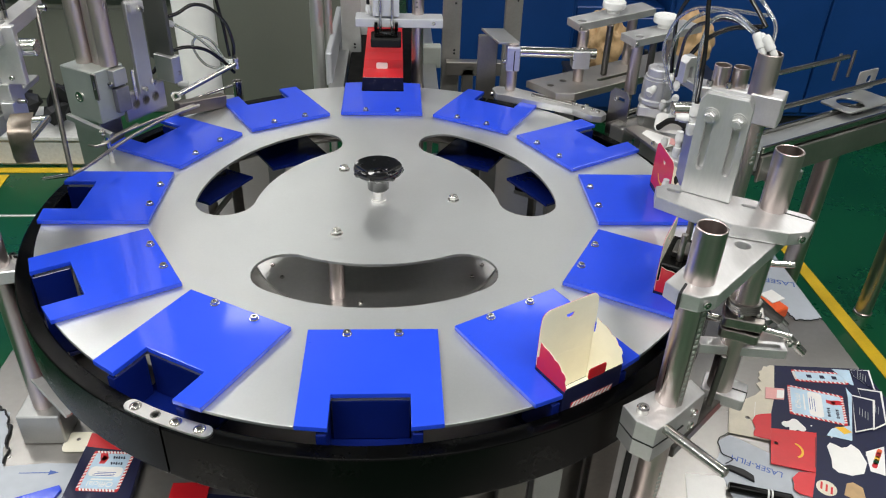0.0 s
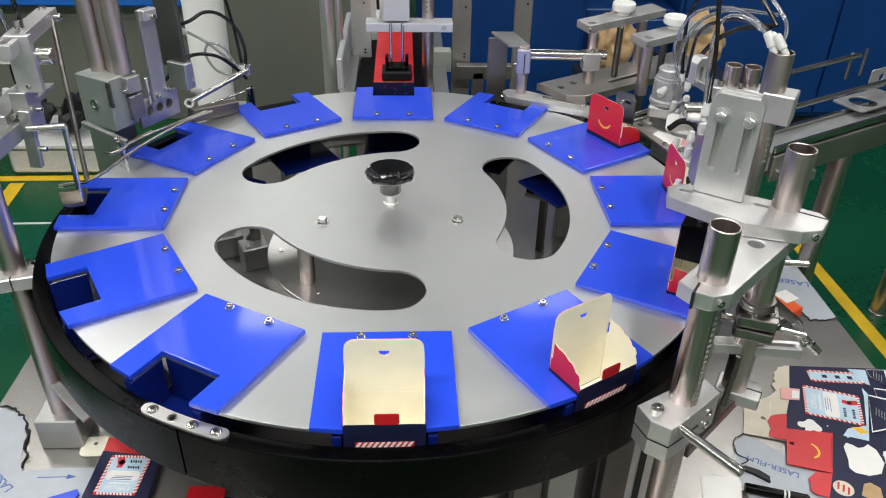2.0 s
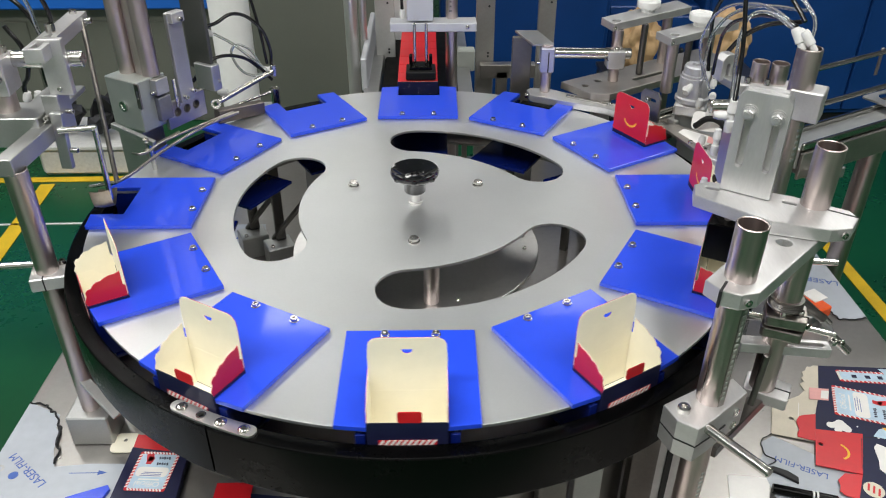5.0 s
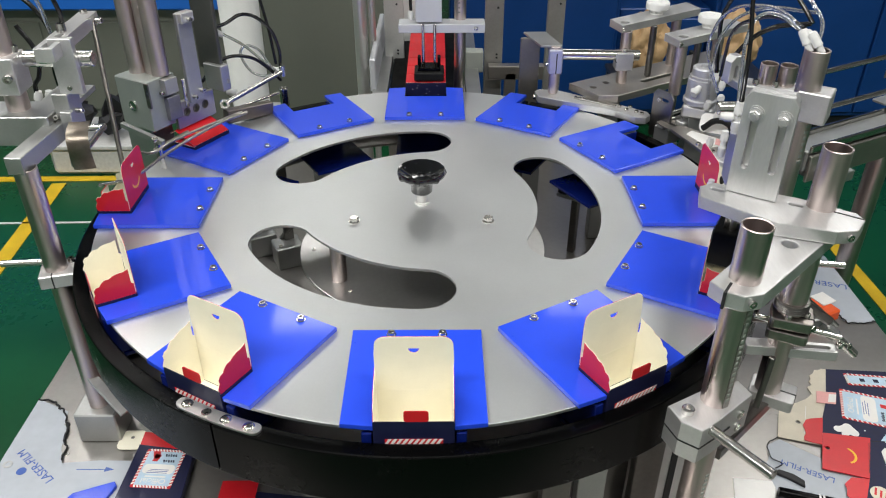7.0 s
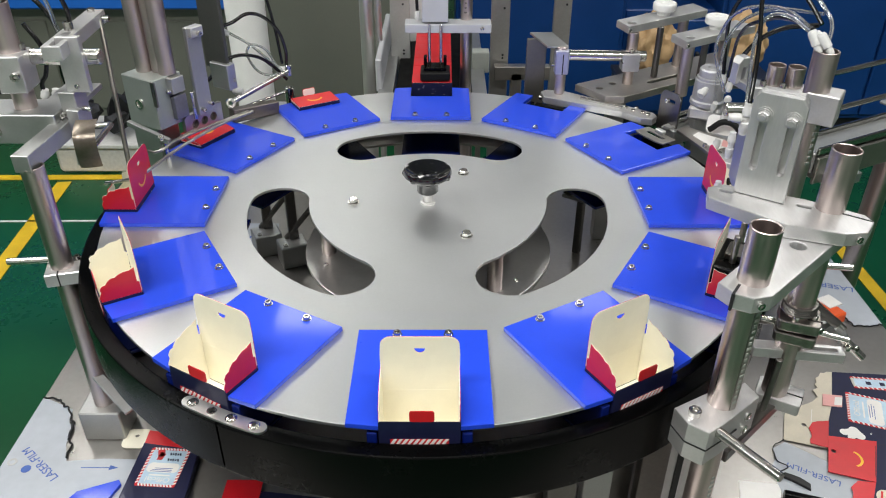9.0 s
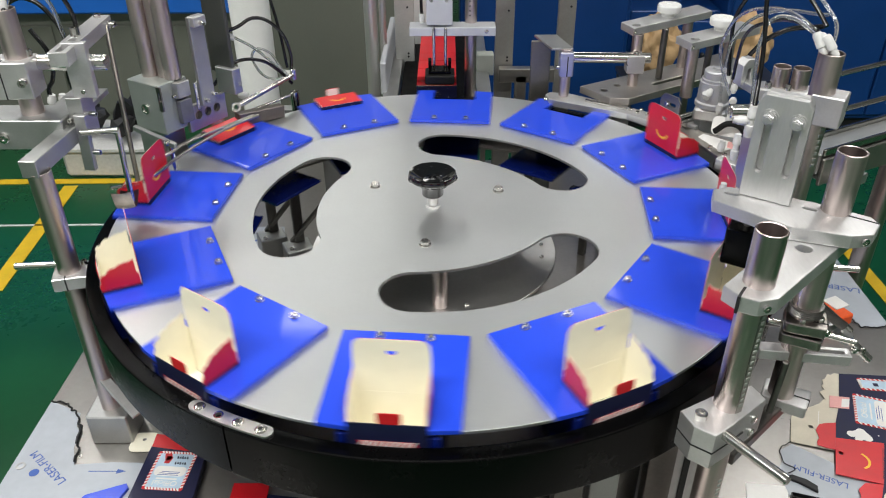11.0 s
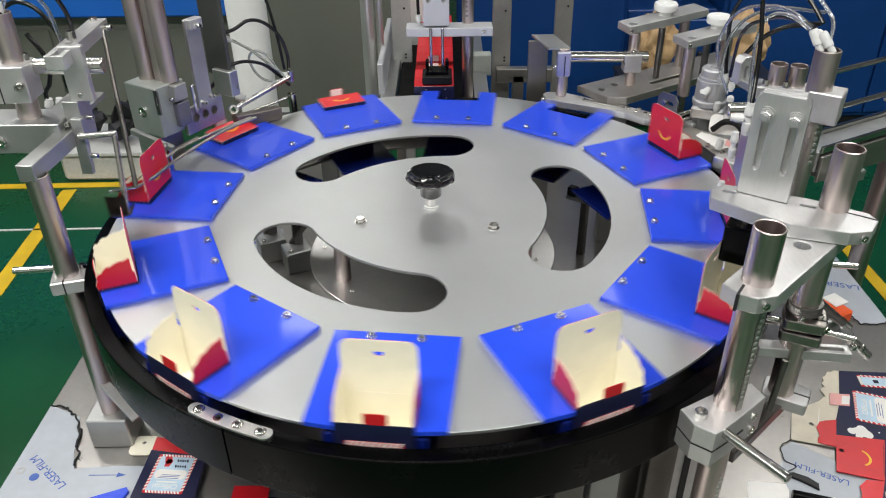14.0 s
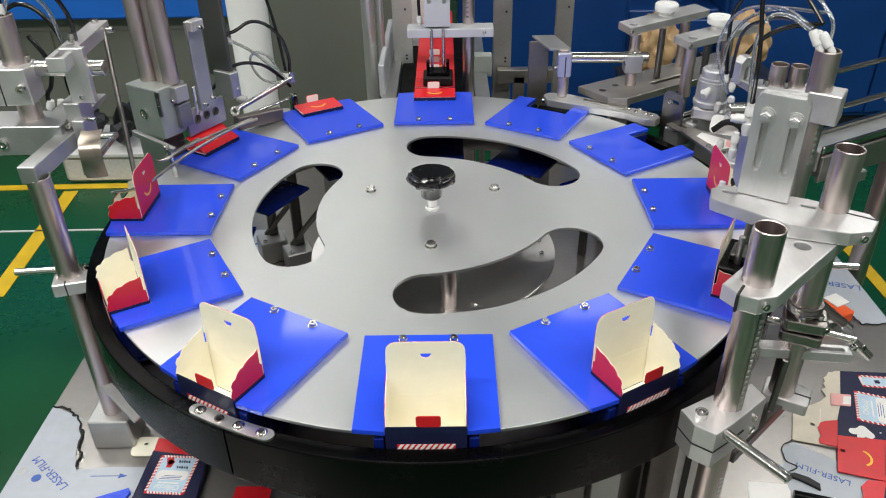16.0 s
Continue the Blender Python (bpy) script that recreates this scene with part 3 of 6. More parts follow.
def carton(m, label="open meal carton with navy body, red lid and cream inside", shut=False):
    """Carton standing in a plate's notch; -y is its outer side. Returns the thing and its moving parts."""
    c = CARD
    t = thing("carton", label, "carton", m, "cartons on the line")
    part("front_wall", c["wall_out"], NAVY, t)
    part("back_wall", c["wall_in"], NAVY, t)
    part("side_wall", c["wall_side"], NAVY, t, pose(-W2, 0, 0))
    part("side_wall", c["wall_side"], NAVY, t, pose(W2, 0, 0))
    part("bottom", c["bottom"], NAVY, t)
    if not shut:
        part("inside_wall", c["liner_long"], CREAM, t, pose(0, -D2 + 0.0014, 0), "cream inside")
        part("inside_wall", c["liner_long"], CREAM, t, pose(0, D2 - 0.00065, 0), "cream inside")
        part("inside_wall", c["liner_side"], CREAM, t, pose(-W2 + 0.0014, 0, 0), "cream inside")
        part("inside_wall", c["liner_side"], CREAM, t, pose(W2 - 0.0014, 0, 0), "cream inside")
        part("inside_floor", c["liner_floor"], CREAM, t, label="cream inner base")
    part("stripe_ground", c["stripe_ground"], RED, t, pose(0.0, -D2 - 0.0008, -0.030))
    part("stripes", c["stripes"], PAPERWHITE, t, pose(0.0, -D2 - 0.0012, -0.030), "white slanted stripes")
    part("stars", c["stars"], PAPERWHITE, t, pose(0, D2 + 0.0008, 0))
    part("snow_print", c["snow"], PAPERWHITE, t, pose(0, D2 + 0.0009, -0.044), "white scalloped print")
    if not shut:
        k = part("lock_tab", c["tab"], RED, t, pose(0.004, -D2, 0.011), "red lock tab with cream back")
        part("tab_back", c["tab_back"], PAPERWHITE, k)
    lid = part("lid", c["lid_red"], RED, t, label="red lid panel with cream inside")
    part("inside", c["lid_cream"], NAVY if shut else CREAM, lid, pose(0, -0.0001, 0))
    if not shut:
        part("smile", c["smile"], YELLOWINK, lid, pose(0, 0.0, 0.050), "yellow curved line print")
    flap = part("tuck_flap", c["flap_red"], RED, t, label="rounded tuck flap with a hand hole")
    part("inside", c["flap_cream"], RED if shut else CREAM, flap, pose(0, -0.0001, 0))
    ears = []
    for sx in (-1, 1):
        e = part("ear", c["ear_cream"], NAVY if shut else CREAM, t, label="scalloped side flap")
        part("ear_print", c["ear_red_l" if sx < 0 else "ear_red_r"], RED, e)
        ears.append(e)
    return t, lid, flap, ears


def fold(state):
    """Part poses for how far a carton is shut, 0 (open) to 1 (shut): lid, flap, two ears."""
    a = 88 * state
    lid = pose(0, D2, 0.0095) @ pose(0, 0, 0, a, 0, 0)
    flap = lid @ pose(0, 0, 0.071) @ pose(0, 0, 0, 86 * max(0.0, (state - 0.25) / 0.75), 0, 0)
    e = 90 * min(1.0, state * 1.6)
    left = pose(-W2 + 0.0013, 0, 0.0035) @ pose(0, 0, 0, 0, e, 0) @ pose(0, 0, 0, 0, 0, 90)
    right = pose(W2 - 0.0013, 0, 0.0055) @ pose(0, 0, 0, 0, -e, 0) @ pose(0, 0, 0, 0, 0, 90)
    return lid, flap, left, right


# ---- timing of the line ----
FIRST, PERIOD = 0.780, 1.4775
STEPS = [FIRST + PERIOD * k for k in range(11)]
EASE = [(-0.24, 0.0), (-0.18, 0.043), (-0.12, 0.156), (-0.06, 0.316), (0.0, 0.5), (0.06, 0.684), (0.12, 0.844), (0.18, 0.957), (0.24, 1.0)]


def turn_rows():
    """Seconds and bearing of the turntable, clockwise seen from above."""
    rows = [(0.0, 0.0)]
    for k, c in enumerate(STEPS):
        rows += [(c + dt, -30.0 * (k + u)) for dt, u in EASE if c + dt <= 16.0]
    if rows[-1][0] < 16.0:
        rows.append((16.0, -30.0 * len(STEPS)))
    return rows


TURN = turn_rows()


def carton_plan():
    """For each carton on the line: the index of the step with which it leaves the loading station at 30 degrees."""
    return list(range(-3, 11))


def seat(bearing, lift=0.0, radius=SEAT):
    """Pose of a carton in the notch at a bearing (degrees, 0 along +x)."""
    return pose(0, 0, 0, 0, 0, bearing + 90) @ pose(0, -radius, lift)


def carton_rows(k):
    """Rows for the carton that leaves the loader with step k, and the rows of its folding."""
    step = lambda j: FIRST + PERIOD * j
    rows, folds = [], []
    if k >= 0:
        c = step(k)
        wait = pose(1.02, 0.40, TABLE - 0.10, 0, 0, 120)
        rows.append((0.0, wait))
        if c - 0.78 > 0.05:
            rows.append((c - 0.78, wait))
        turned = pose(0, 0, 0, 0, 0, 120)
        if c - 0.58 > 0.05:
            rows.append((c - 0.58, turned @ pose(0, -0.97, -0.25)))
        rows.append((c - 0.515, turned @ pose(0.02, -0.95, -0.03, 25, 25, 40)))
        rows.append((c - 0.455, turned @ pose(0.01, -0.85, 0.035, 15, 18, 25)))
        rows.append((c - 0.37, turned @ pose(0, -0.735, 0.012, 0, 0, 4)))
        rows.append((c - 0.29, seat(30)))
    base = 30.0
    first = max(k, 0)
    if k < 0:
        base = 30.0 + 30.0 * k
        rows.append((0.0, seat(base)))
    for j in range(first, 11):
        c = step(j)
        b0 = 30.0 - 30.0 * (j - k)
        if b0 <= -270:
            break
        for dt, u in EASE:
            if c + dt <= 16.0:
                rows.append((c + dt, seat(b0 - 30.0 * u)))
        if b0 == -180:      # towards 150: the lid meets the bar and folds over
            folds += [(c - 0.10, 0.0), (c + 0.10, 0.45), (c + 0.24, 0.74), (c + 0.72, 0.74), (c + 0.80, 0.86), (c + 1.22, 0.86)]
        if b0 == -210:
            folds += [(c - 0.10, 0.9), (c + 0.15, 1.0)]
        if b0 == -240:      # now at 90: drawn off on the belt
            rows.append((c + 0.47, seat(-270)))
            rows.append((c + 0.60, seat(-270, 0, ROW)))
            n = 1
            c2 = c + PERIOD
            while c2 + 0.47 < 16.0:
                rows.append((c2 + 0.47, seat(-270, 0, ROW + PITCH * (n - 1))))
                rows.append((min(c2 + 0.60, 16.0), seat(-270, 0, ROW + PITCH * n)))
                n += 1
                c2 += PERIOD
            break
    rows = [r for r in rows if r[0] <= 16.0]
    last = rows[-1]
    if rows[-1][0] < 15.97:
        rows.append((16.0, last[1]))
    else:
        rows[-1] = (16.0, rows[-1][1])
    return rows, [f for f in folds if f[0] <= 16.0]


def line_cartons():
    made = []
    for k in carton_plan():
        rows, folds = carton_rows(k)
        made.append((carton(rows[0][1]), rows, folds))
    return made


def belt_cartons():
    made = []
    for n in range(8):
        t, lid, flap, ears = carton(seat(90, 0, ROW + PITCH * n), "shut meal carton with red lid on the belt", True)
        for ob, m in zip((lid, flap, *ears), fold(1.0)):
            ob.matrix_basis = m
        if n == 0:
            k = part("lock_tab", CARD["tab"], RED, t, pose(0.004, -D2, 0.011), "lock tab with white back")
            part("tab_back", CARD["tab_back"], PAPERWHITE, k)
        made.append((t, n))
    return made


# ---- stations round the table ----
def builder(name, label, category, m):
    """A station and a function that adds a part given in world coordinates."""
    t = thing(name, label, category, m)
    inv = m.inverted()

    def put(part_name, me, mat, at=None, label="", parent=None):
        if parent:
            return part(part_name, me, mat, parent, parent.matrix_basis.inverted() @ inv @ (at or Matrix()), label)
        return part(part_name, me, mat, t, inv @ (at or Matrix()), label)
    return t, put


def screw_at(put, p, towards, r=0.008, h=0.009, parent=None):
    q = Vector(p) + Vector(towards)
    return put("screw", cap_screw(r, h), CHROME, toward(p, q), parent=parent)


def ticks(h, n):
    """Small engraved scale lines down a post."""
    return bars([(0, 0, h * (k + 0.5) / n, 0.006 if k % 5 else 0.008, 0.0014, 0.0050, 0) for k in range(n)])


def fitting(put, p, towards, r=0.008):
    """A white push-in air fitting."""
    me = lathe([(0, 0), (r * 0.7, 0), (r * 0.7, 0.006), (r, 0.007), (r, 0.020), (r * 0.8, 0.023), (r * 0.8, 0.028), (0, 0.028)], 16)
    return put("air_fitting", me, FITTING, toward(p, Vector(p) + Vector(towards)), "white push-in air fitting")


def post(xy, z0, z1, r=0.0225, name="post", label="brushed stainless steel tube post"):
    t = thing(name, label, "post", pose(xy[0], xy[1], z0))
    part("tube", pipe(r, 0.003, z1 - z0), SATIN, t)
    part("foot", lathe([(0, 0), (r * 1.6, 0), (r * 1.6, 0.012), (r * 1.05, 0.014), (0, 0.014)], 24), ALU_DARK, t)
    return t


def right_front_station():
    F1, F2, F3 = (0.476, -0.665), (0.648, -0.500), (0.655, -0.345)
    t, put = builder("gripper_station", "aluminium and stainless gripper station clamped beside the guard ring", "machine station", pose(F1[0], F1[1], TABLE))
    put("post", pipe(0.0225, 0.003, 0.319 - TABLE), TUBE, pose(*F1, TABLE))
    put("scale_strip", block(0.012, 0.0007, 0.20, (0, 0.0003, 0.095), 0), DULLROD, pose(F1[0] + 0.010, F1[1] - 0.0205, 0.0, 0, 0, 26), "dark scale strip")
    put("scale", ticks(0.18, 17), PALEGREY, pose(F1[0] + 0.010, F1[1] - 0.0205, 0.01, 0, 0, 26), "engraved scale marks")
    put("post", pipe(0.0225, 0.003, 0.358 + 0.150), TUBE, pose(*F2, -0.150))
    put("post", pipe(0.0205, 0.003, 0.46 - 0.18), TUBE, pose(*F3, 0.18))
    put("scale", ticks(0.10, 9), ALU, pose(F3[0] + 0.007, F3[1] - 0.0195, 0.262, 0, 0, 20), "engraved scale marks")
    tie = put("tie_plate", slab([[(0.424, -0.672), (0.440, -0.700), (0.462, -0.712), (0.490, -0.705), (0.700, -0.505), (0.672, -0.455), (0.612, -0.470), (0.560, -0.535)],
                                 circle(0.575, -0.575, 0.012, 20)], 0.205, 0.232, 0.002), ALU)
    put("clamp_slit", block(0.004, 0.03, 0.028, (0, 0, 0), 0), DARKGAP, pose(0.444, -0.690, 0.2185, 0, 0, -35), parent=tie)
    screw_at(put, (0.474, -0.7095, 0.218), (0.25, -1, 0), 0.006, 0.004, tie)
    cross = put("cross_plate", slab([[(0.466, -0.463), (0.476, -0.428), (0.505, -0.418), (0.620, -0.470), (0.694, -0.522), (0.698, -0.545), (0.674, -0.575), (0.640, -0.580), (0.560, -0.553)],
                                     oblong(0.496, -0.440, 0.508, -0.446, 0.005), oblong(0.603, -0.492, 0.616, -0.499, 0.004)], 0.233, 0.256, 0.002), ALU)
    put("clamp_slit", block(0.05, 0.003, 0.024, (0, 0, 0), 0), DARKGAP, pose(0.676, -0.530, 0.2448, 0, 0, -35), parent=cross)
    screw_at(put, (0.662, -0.5785, 0.245), (0.2, -1, 0), 0.006, 0.004, cross)
    v = pose(0.551, -0.462, 0.257, 90, 0, -34)
    out = [(-0.042, 0), (-0.042, 0.160), (-0.033, 0.173), (0.029, 0.173), (0.038, 0.160), (0.038, 0)]
    put("slotted_plate", slab([out, oblong(-0.021, 0.050, -0.021, 0.128, 0.0055), oblong(0.021, 0.050, 0.021, 0.128, 0.0055)], -0.004, 0.008, 0.0012), ALU, v)
    put("backing_plate", slab([[(-0.041, 0.0), (-0.041, 0.164), (-0.032, 0.175), (0.027, 0.175), (0.035, 0.165), (0.035, 0.0)]], -0.018, -0.005, 0.0012), ALU, v)
    for x in (-0.021, 0.021):
        put("washer", lathe([(0, 0), (0.0135, 0), (0.0135, 0.0016), (0, 0.0016)], 20), ALU, v @ pose(x, 0.138, 0.0082))
        put("nut", hex_bolt(0.009, 0.008), ALU, v @ pose(x, 0.138, 0.0099))
        put("stud", lathe([(0, 0), (0.0045, 0), (0.0045, 0.006), (0, 0.006)], 12), ALU, v @ pose(x, 0.138, 0.0179))
    put("clamp_block", block(0.052, 0.05, 0.052, (0, 0, 0), 0.002), ALU, pose(F3[0] + 0.014, F3[1] - 0.006, 0.368, 0, 0, -34))
    screw_at(put, (0.692, -0.345, 0.365), (1, -0.3, 0), 0.008, 0.010)
    low = put("lower_clamp", slab([[(0.398, -0.680), (0.410, -0.715), (0.437, -0.735), (0.470, -0.712), (0.540, -0.655), (0.528, -0.622), (0.470, -0.640)]], -0.072, -0.001, 0.002), ALU)
    put("clamp_slit", slab([[(0.3975, -0.680), (0.4095, -0.7155), (0.437, -0.7358), (0.4705, -0.7128), (0.5, -0.69), (0.44, -0.66)]], -0.040, -0.037), DARKGAP, parent=low)
    screw_at(put, (0.425, -0.695, -0.001), (0, 0, 1), 0.010, 0.011, low)
    put("handle_rod", rod((0.452, -0.715, -0.012), (0.519, -0.812, -0.012), 0.0085), CHROME)
    put("handle_rod", rod((0.655, -0.372, 0.070), (0.793, -0.380, 0.063), 0.0065), CHROME)
    put("column", block(0.055, 0.03, -0.166 - TABLE, (0.485, -0.530, (TABLE - 0.166) / 2), 0.003), ALU)
    put("column_slot", block(0.012, 0.004, -0.20 - TABLE, (0.485, -0.5455, (TABLE - 0.18) / 2), 0), DARKGAP)
    put("scale", ticks(0.30, 28), PALEGREY, pose(F1[0] + 0.010, F1[1] - 0.0205, TABLE + 0.05, 0, 0, 26), "engraved scale marks")
    screw_at(put, (0.520, -0.672, -0.028), (0.6, -0.8, 0), 0.008, 0.003, low)
    screw_at(put, (0.520, -0.672, -0.056), (0.6, -0.8, 0), 0.008, 0.003, low)
    # lower links between the two posts
    base = put("base_clamp", slab([rounded(-0.034, -0.028, 0.046, 0.028, 0.006)], -0.152, -0.128, 0.002), ALU, pose(0.652, -0.500, 0, 0, 0, -30))
    put("clamp_slit", block(0.030, 0.003, 0.025, (0, 0, 0), 0), DARKGAP, pose(0.652, -0.500, -0.1397, 0, 0, -30) @ pose(0.032, 0, 0), parent=base)
    put("link_bar", block(0.20, 0.026, 0.024, (0, 0, 0), 0.002), DARKSTEEL, pose(0.585, -0.565, -0.155, 0, 0, 43))
    for z, a in ((0.040, -20), (0.014, -26)):
        sw = put("swivel_clamp", slab([rounded(-0.032, -0.030, 0.036, 0.026, 0.008)], -0.010, 0.010, 0.002), DULLROD, pose(0.648, -0.505, z, 0, 0, a))
        put("clamp_slit", block(0.03, 0.003, 0.021, (0, 0, 0), 0), DARKGAP, pose(0.648, -0.505, z, 0, 0, a) @ pose(0.022, -0.012, 0), parent=sw)
    put("slotted_arm", slab([rounded(-0.055, -0.013, 0.100, 0.013, 0.003), oblong(0.030, 0, 0.085, 0, 0.0045)], -0.040, -0.020, 0.0015), ALU, pose(0.640, -0.505, 0, 0, 0, -8))
    put("slotted_arm", slab([rounded(-0.02, -0.014, 0.08, 0.014, 0.004), oblong(0.02, 0, 0.06, 0, 0.005)], -0.02, -0.004, 0.0015), ALU_DARK, pose(0.69, -0.44, -0.02, 0, 0, 20))
    for p, q, r, mm in (((0.60, -0.475, 0.02), (0.745, -0.515, 0.0), 0.0055, CHROME), ((0.655, -0.44, 0.055), (0.745, -0.470, 0.0), 0.0085, DARKSTEEL), ((0.68, -0.41, 0.045), (0.775, -0.445, -0.03), 0.006, CHROME),
                        ((0.776, -0.445, -0.050), (0.822, -0.452, -0.092), 0.0085, CHROME), ((0.60, -0.45, 0.055), (0.66, -0.41, 0.060), 0.008, DARKSTEEL), ((0.625, -0.53, -0.03), (0.618, -0.535, -0.15), 0.006, DARKSTEEL),
                        ((0.60, -0.44, -0.01), (0.70, -0.43, -0.03), 0.007, DARKSTEEL), ((0.600, -0.50, 0.068), (0.645, -0.43, 0.072), 0.007, CHROME)):
        put("link_rod", rod(p, q, r), mm)
    for p, d in (((0.637, -0.522, 0.050), (0, 0, 1)), ((0.668, -0.520, 0.050), (0, 0, 1)), ((0.672, -0.534, 0.040), (0.3, -1, 0)), ((0.745, -0.515, -0.02), (0, 0, 1)), ((0.776, -0.446, -0.048), (0.3, 0, 1)), ((0.800, -0.452, -0.068), (0.4, -1, 0.3))):
        screw_at(put, p, d, 0.006, 0.008)
    put("knurled_collar", lathe([(0.0226, 0), (0.029, 0.001)] + [(0.029 - 0.0015 * (k % 2), 0.003 + 0.002 * k) for k in range(7)] + [(0.028, 0.018), (0.0226, 0.018)], 28), DARKSTEEL, pose(*F2, 0.056), "dark knurled collar")
    put("elbow", block(0.03, 0.022, 0.022, (0, 0, 0), 0.003), ALU_DARK, pose(0.760, -0.450, -0.036, 0, 30, -12))
    # rail blocks and posts behind the slotted plate
    for x, y, h in ((0.810, 0.170, 0.262), (0.850, 0.155, 0.262)):
        put("post", pipe(0.020, 0.003, h - TABLE), TUBE, pose(x, y, TABLE))
        screw_at(put, (x - 0.030, y - 0.015, 0.215), (0, 0, 1), 0.008, 0.014)
    put("carrier", block(0.13, 0.06, 0.030, (0, 0, 0), 0.003), ALU, pose(0.820, 0.160, 0.200, 0, 0, -18))
    put("cross_rod", rod((0.700, 0.150, 0.160), (0.790, 0.150, 0.160), 0.016), CHROME)
    put("stop_block", slab([[(-0.02, -0.03), (-0.02, 0.02), (-0.008, 0.034), (0.012, 0.034), (0.024, 0.02), (0.024, -0.03)], oblong(0, -0.02, 0, 0.006, 0.005)], -0.015, 0.015, 0.002), ALU,
        pose(0.765, 0.27, 0.215, 90, 0, 20))
    put("stop_arm", block(0.03, 0.14, 0.02, (0, 0, 0), 0.002), ALU_DARK, pose(0.785, 0.215, 0.185, 0, 0, 14))
    # air hoses
    top = Vector((F3[0], F3[1], 0.46))
    for k, (dx, dy) in enumerate(((-0.012, 0.0), (0.004, -0.008), (0.006, 0.008))):
        p = top + Vector((dx, dy, -0.004))
        put("air_fitting", lathe([(0, 0), (0.006, 0), (0.006, 0.012), (0.0078, 0.013), (0.0078, 0.034), (0.006, 0.038), (0, 0.038)], 16), FITTING,
            toward(p, p + Vector((-0.45 - 0.2 * k, 0.45, 1.0))), "white push-in air fitting")
    for pts, r, m in ((((0.631, -0.324, 0.489), (0.616, -0.268, 0.500), (0.604, -0.177, 0.486), (0.599, -0.075, 0.447), (0.609, 0.014, 0.385), (0.634, 0.091, 0.306), (0.674, 0.101, 0.217)), 0.0032, CLEAR),
                      (((0.628, -0.323, 0.485), (0.593, -0.302, 0.505), (0.566, -0.302, 0.502), (0.549, -0.314, 0.476), (0.548, -0.317, 0.430), (0.550, -0.325, 0.379), (0.545, -0.350, 0.345)), 0.0030, CLEAR),
                      (((0.634, -0.325, 0.488), (0.621, -0.263, 0.487), (0.625, -0.140, 0.450), (0.644, 0.001, 0.385), (0.667, 0.080, 0.309), (0.678, 0.112, 0.253)), 0.0037, HOSE),
                      (((0.545, -0.300, 0.62), (0.547, -0.309, 0.530), (0.553, -0.315, 0.477), (0.556, -0.320, 0.431), (0.546, -0.352, 0.372)), 0.0037, HOSE),
                      (((0.644, -0.328, 0.497), (0.635, -0.307, 0.515), (0.622, -0.284, 0.536), (0.605, -0.254, 0.566)), 0.0037, HOSE),
                      (((0.655, -0.340, 0.465), (0.657, -0.333, 0.499), (0.648, -0.312, 0.520), (0.636, -0.290, 0.537), (0.615, -0.250, 0.570)), 0.0031, CLEAR)):
        put("air_hose", cable(pts, r), m, label="thin air hose")
    # suction gripper that faces the carton
    put("gripper_arm", block(0.03, 0.10, 0.13, (0, 0, 0), 0.003), ALU_DARK, pose(0.655, -0.13, 0.165, 0, 0, -10))
    put("gripper_hanger", block(0.03, 0.30, 0.02, (0, 0, 0), 0.002), ALU_DARK, pose(0.63, -0.26, 0.243, 0, 0, -12))
    for p, d in (((0.615, -0.14, 0.20), (0, 0, 1)), ((0.615, -0.14, 0.20), (0, 0, -1)), ((0.615, -0.12, 0.08), (0, 0, 1)), ((0.545, -0.352, 0.345), (0, 0, 1)), ((0.545, -0.352, 0.345), (-1, 0.3, 0)), ((0.545, -0.352, 0.345), (0, 0, -1))):
        fitting(put, p, d)
    put("suction_cup", lathe([(0, 0), (0.006, 0), (0.006, 0.012), (0.005, 0.013), (0.009, 0.018), (0.005, 0.022), (0.010, 0.028), (0, 0.026)], 18), RUBBER, toward((0.70, -0.03, 0.06), (0.6, -0.03, 0.06)))
    put("cup_rod", rod((0.70, -0.03, 0.06), (0.70, -0.12, 0.10), 0.005), CHROME)
    return t


def plunger():
    a = radians(-30)
    t = thing("plunger", "black opening plunger on a steel rod", "plunger", pose(0.680 * math.cos(a), 0.680 * math.sin(a), 0.048, 0, 0, 60))
    part("block", block(0.115, 0.060, 0.075, (0, 0, 0.065), 0.003), BLACK, t)
    part("holder", block(0.050, 0.034, 0.014, (0, 0, 0.1085), 0.002), DARKSTEEL, t)
    for x in (-0.03, 0.03):
        part("rod", rod((x, 0, 0.100), (x, 0, 0.16), 0.006), DULLROD, t)
    return t


